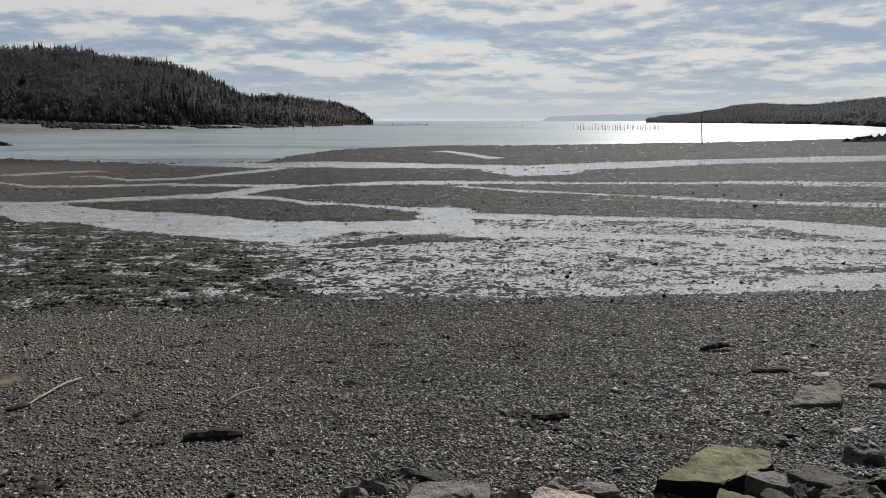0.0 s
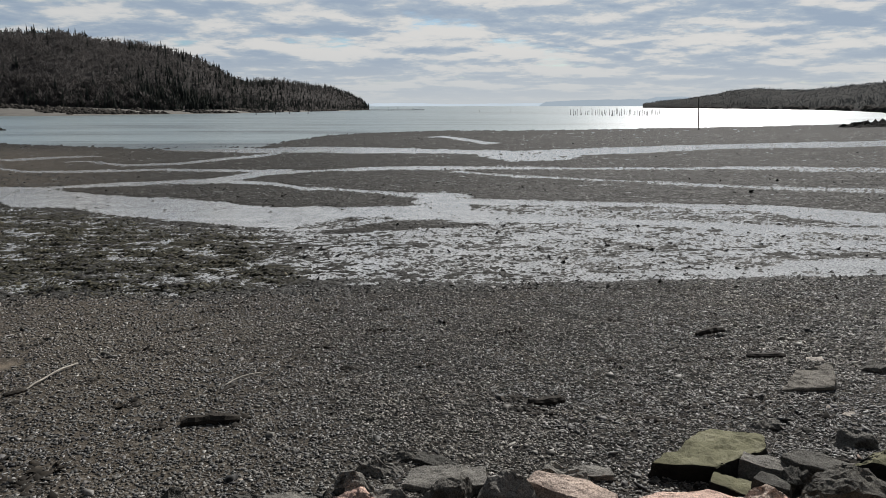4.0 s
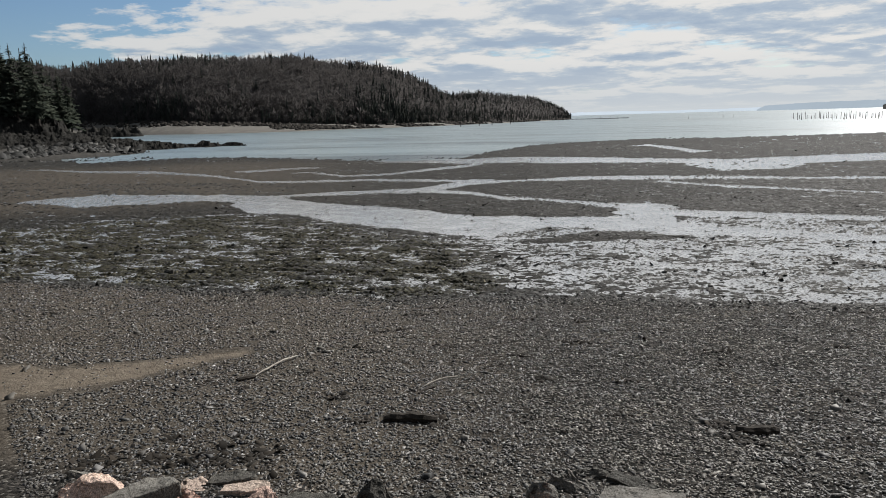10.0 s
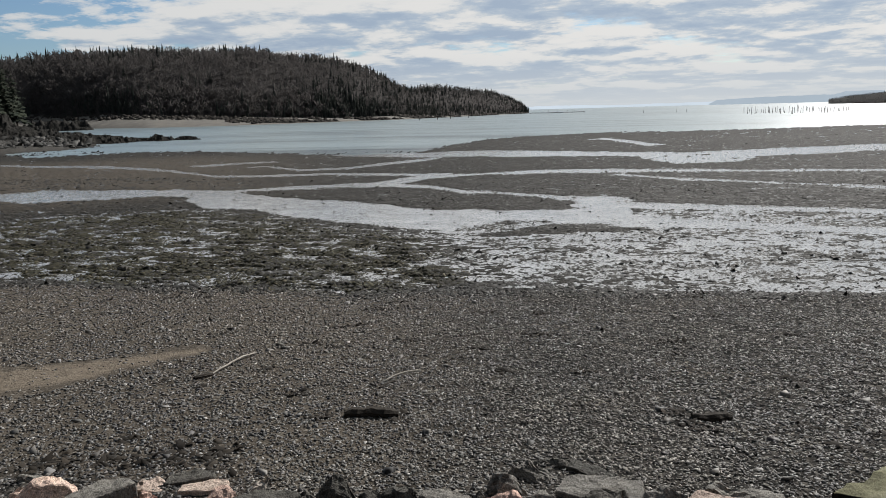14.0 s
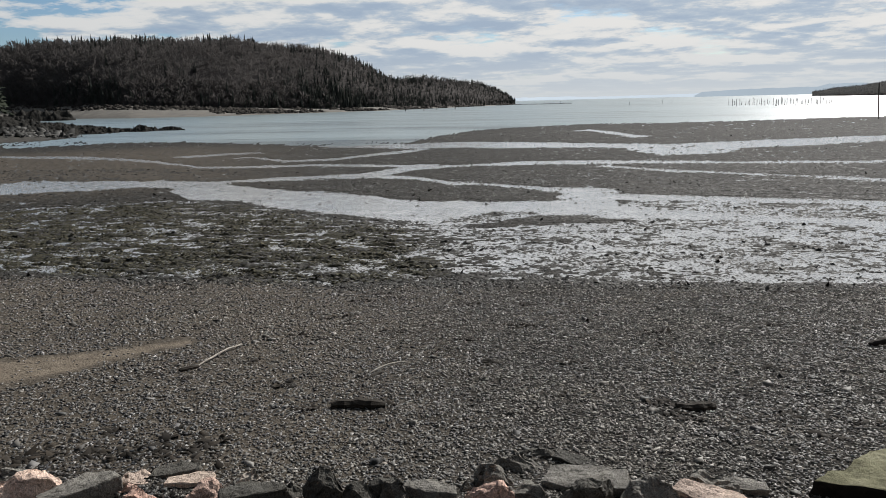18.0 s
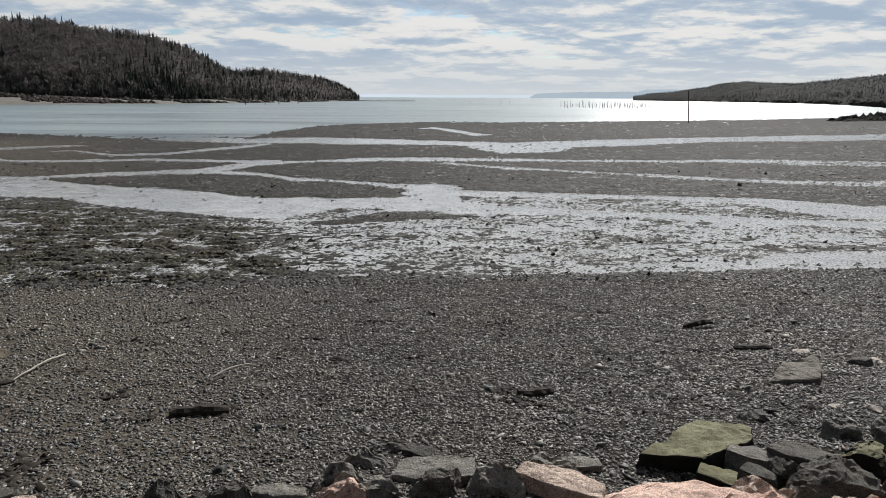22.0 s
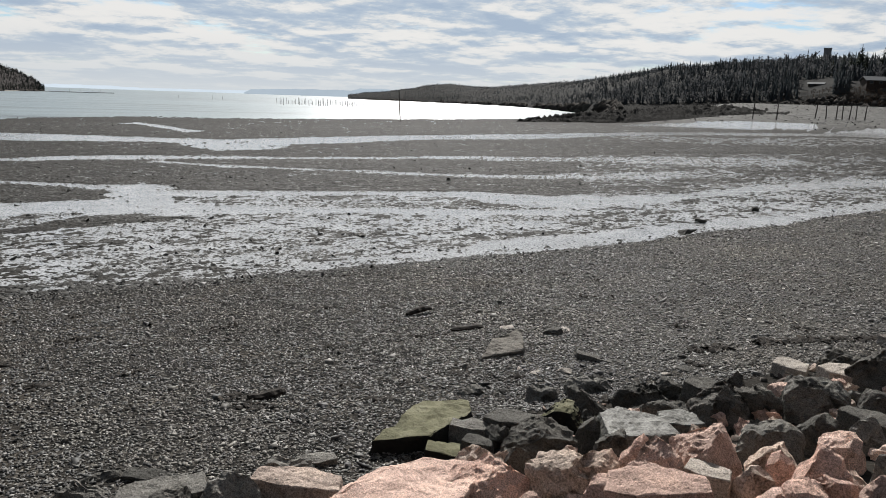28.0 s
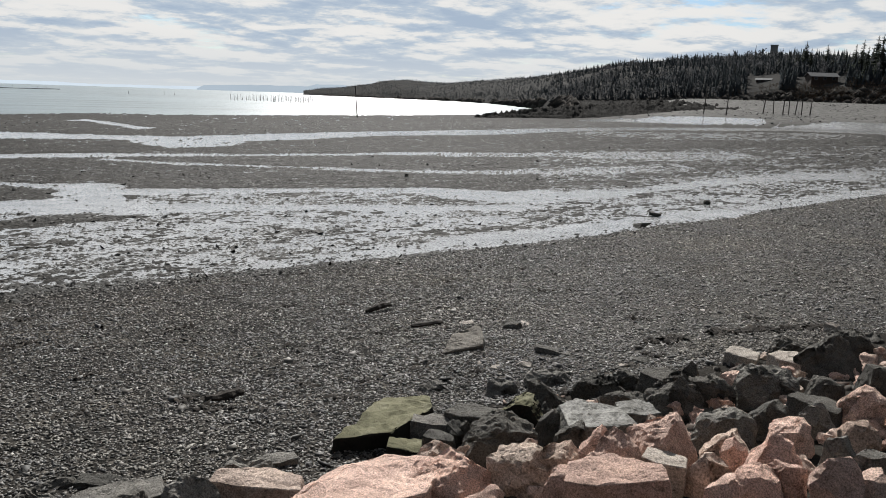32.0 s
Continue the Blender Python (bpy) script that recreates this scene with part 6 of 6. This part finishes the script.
cabin("small_shed", "small dark shed with a pale roof among trees", -50.2, 325, 12.9, 5.4, 4.0, 1.2, 0.6, "logwall", "roof", -5)


def tank():
    top = tagged(new("water_tower"), "square grey concrete tower above the trees", "tower")
    x, y, _ = polar(-50.62, 650)
    top.matrix_world = pose(x, y, 30, 0, 0, -50)
    part("shaft", box_bm(-2.7, 2.7, -2.7, 2.7, 0, 21.3, 0.15), MAT["concrete"], top)
    part("parapet", box_bm(-2.95, 2.95, -2.95, 2.95, 21.3, 22.1, 0.1), MAT["concrete"], top)


tank()


# ---- near trees ----
def spruce_tree(az, r, z, h, seed, label="dark ragged spruce on the cliff edge"):
    rng = random.Random(seed)
    top = tagged(new("spruce_tree"), label, "tree", group="shore spruces")
    x, y, _ = polar(az, r)
    top.matrix_world = pose(x, y, z, rng.uniform(-2, 2), rng.uniform(-2, 2), rng.uniform(0, 360))
    part("trunk", pole_mesh(h, h * 0.018, h * 0.003, seed, 0.006, 7), MAT["bark"], top)
    V, F = [], []
    whorls = int(h * 2.2)
    for k in range(whorls):
        u = 0.14 + 0.86 * k / whorls
        if rng.random() < 0.08:
            continue
        reach = h * 0.24 * (1 - u) ** 0.75 * rng.uniform(0.6, 1.15) + 0.12
        for j in range(rng.randint(5, 7)):
            a = rng.uniform(0, 6.28)
            ln = reach * rng.uniform(0.6, 1.2)
            drop = ln * rng.uniform(0.05, 0.45)
            for s in range(3):
                p0, p1 = s / 3, (s + 1) / 3
                c0 = Vector((math.cos(a) * ln * p0, math.sin(a) * ln * p0, h * u - drop * p0))
                c1 = Vector((math.cos(a) * ln * (p1 + 0.1), math.sin(a) * ln * (p1 + 0.1), h * u - drop * (p1 + 0.1)))
                wd = ln * 0.20 * (1.2 - p0) * rng.uniform(0.7, 1.3)
                sd = Vector((-math.sin(a), math.cos(a), rng.uniform(-0.4, 0.4))) * wd
                dn = Vector((0, 0, -wd * rng.uniform(0.5, 1.2)))
                i = len(V)
                V += [c0, (c0 + c1) / 2 + sd + dn, c1, (c0 + c1) / 2 - sd + dn, (c0 + c1) / 2 + Vector((0, 0, wd * 0.3))]
                F += [(i, i + 1, i + 4), (i + 1, i + 2, i + 4), (i + 2, i + 3, i + 4), (i + 3, i, i + 4)]
    mesh_ob("crown", np.array([tuple(v) for v in V]), np.array(F), MAT["near_spruce"], top)


rng = random.Random(5)
for k in range(28):
    az = 42.7 + k * 0.40 + rng.uniform(-0.15, 0.15)
    r = rng.uniform(222, 246)
    # tall over the cliff, lower towards its end
    tip = EYE + r * math.tan(radians(np.interp(az, [42.5, 43.3, 44.1, 45.0, 45.9, 47.0, 54.0], [3.2, 3.8, 4.7, 5.7, 6.7, 7.2, 7.8]))) * rng.uniform(0.86, 1.06)
    z = min(5.5, 2.6 + 1.2 * max(0, az - 42.7))
    spruce_tree(az, r, z, tip - z, 300 + k)
# bearing, distance, height of the tip in degrees
for k, (az, r, e) in enumerate(((-51.1, 350, 3.6), (-51.7, 345, 3.85), (-52.2, 350, 4.0), (-52.7, 345, 4.55), (-53.1, 340, 4.1), (-53.9, 335, 4.35), (-54.4, 340, 4.0), (-55.2, 330, 4.0), (-55.7, 318, 4.3), (-56.1, 310, 4.6), (-56.5, 312, 4.2), (-56.9, 305, 4.9), (-57.3, 300, 5.0), (-57.8, 302, 4.5), (-58.4, 300, 5.2), (-58.9, 298, 4.9), (-59.6, 296, 5.4), (-60.3, 292, 5.5), (-56.4, 296, 3.4), (-57.0, 290, 3.2), (-49.0, 345, 2.9), (-48.2, 350, 3.0), (-47.2, 352, 2.7))):
    spruce_tree(az, r, 12.0, EYE + r * math.tan(radians(e)) - 12.0, 400 + k, "tall dark spruce beside the cabin on the shore")


def brush():
    """Leafless brown brush along the bank under the cabin."""
    rng = np.random.default_rng(8)
    n = 3000
    az = -45 - 18 * rng.uniform(0, 1, n) ** 0.45
    r = np.interp(-az, [44, 52, 56, 63], [308, 296, 282, 266]) + np.where((az < -52.3) & (az > -55.4), rng.uniform(-10, 2, n), rng.uniform(-8, 34, n))
    a, rw, rf, zf = np.array(sorted(FOOT_R)).T
    u = np.clip((r - np.interp(az, a, rw)) / (np.interp(az, a, rf) - np.interp(az, a, rw)), 0, 1)
    pos = polar(az, r)
    pos[:, 2] = -3 + (np.interp(az, a, zf) + 3) * u ** 0.8 - 0.2
    v, f = bare_trees(pos, rng.uniform(0.8, 2.4, n), 9, 12, 0.9)
    tagged(mesh_ob("brush", v, f, MAT["brush"]), "reddish brown leafless brush on the bank", "brush", kind="stuff")


brush()


# ---- driftwood and debris on the gravel ----
def lying(name, label, az0, r0, az1, r1, thick, mat, seed, category="driftwood", flat_=1.0, arch=0.0, kinks=8):
    """A stick or plank lying between two places on the beach."""
    p0, p1 = polar(az0, r0), polar(az1, r1)
    gz = lambda p: float(ground_z(np.array([-math.degrees(math.atan2(p[0], p[1]))]), np.array([math.hypot(p[0], p[1])]), np.array([p[0]]), np.array([p[1]]))[0][0])
    r = random.Random(seed)
    bm = bmesh.new()
    rings = []
    d = Vector((p1[0] - p0[0], p1[1] - p0[1], 0))
    side = Vector((-d.y, d.x, 0)).normalized()
    for k in range(kinks + 1):
        u = k / kinks
        p = p0 + (p1 - p0) * u
        c = Vector((p[0], p[1], gz(p))) + side * (d.length * 0.05 * math.sin(u * 3.1 + seed) + r.uniform(-0.2, 0.2) * thick) + Vector((0, 0, thick * 0.5 * flat_ + arch * math.sin(math.pi * u) + arch * u))
        w = thick * r.uniform(0.8, 1.15) * (1 if 0 < k < kinks else 0.6)
        rings.append([bm.verts.new(c + side * (w * math.cos(a) * r.uniform(0.85, 1.1)) + Vector((0, 0, w * flat_ * math.sin(a)))) for a in (2 * math.pi * j / 8 + 0.4 for j in range(8))])
    for a, b in zip(rings, rings[1:]):
        for j in range(8):
            bm.faces.new((a[j], a[(j + 1) % 8], b[(j + 1) % 8], b[j]))
    bm.faces.new(rings[-1])
    bm.faces.new(rings[0][::-1])
    bmesh.ops.recalc_face_normals(bm, faces=bm.faces)
    me = bpy.data.meshes.new(name)
    bm.to_mesh(me)
    bm.free()
    me.materials.append(MAT[mat])
    return tagged(new(name, me), label, category)


lying("driftwood_log", "dark waterlogged log lying on gravel", 21.3, 8.10, 16.7, 8.02, 0.09, "driftwood", 1, flat_=0.7)
lying("driftwood_lump", "short dark lump of wood on gravel", -7.7, 8.22, -10.55, 8.38, 0.08, "driftwood", 2, flat_=0.65)
lying("driftwood_plank", "short dark plank end on gravel", -20.7, 12.3, -22.7, 12.65, 0.08, "driftwood", 3, flat_=0.6, arch=0.05)
lying("dark_kelp", "flat dark bundle of kelp on gravel", -24.4, 11.25, -27.1, 11.5, 0.08, "driftwood", 4, "seaweed", flat_=0.55)
lying("bleached_branch", "bleached pale branch lying on gravel", 32.2, 10.42, 27.9, 11.32, 0.014, "bleached", 5, "branch", arch=0.03)
lying("curved_stick", "thin curved pale stick lying on gravel", 17.9, 9.40, 14.7, 9.80, 0.012, "bleached", 6, "branch", arch=0.03)
lying("dark_stick", "short dark stick lying on gravel", 18.2, 9.10, 16.9, 9.40, 0.03, "driftwood", 7, "branch", flat_=0.6)
lying("driftwood_root", "dark knotted root end beside the bleached branch", 33.0, 10.30, 31.6, 10.45, 0.045, "driftwood", 8, "driftwood", flat_=0.8)
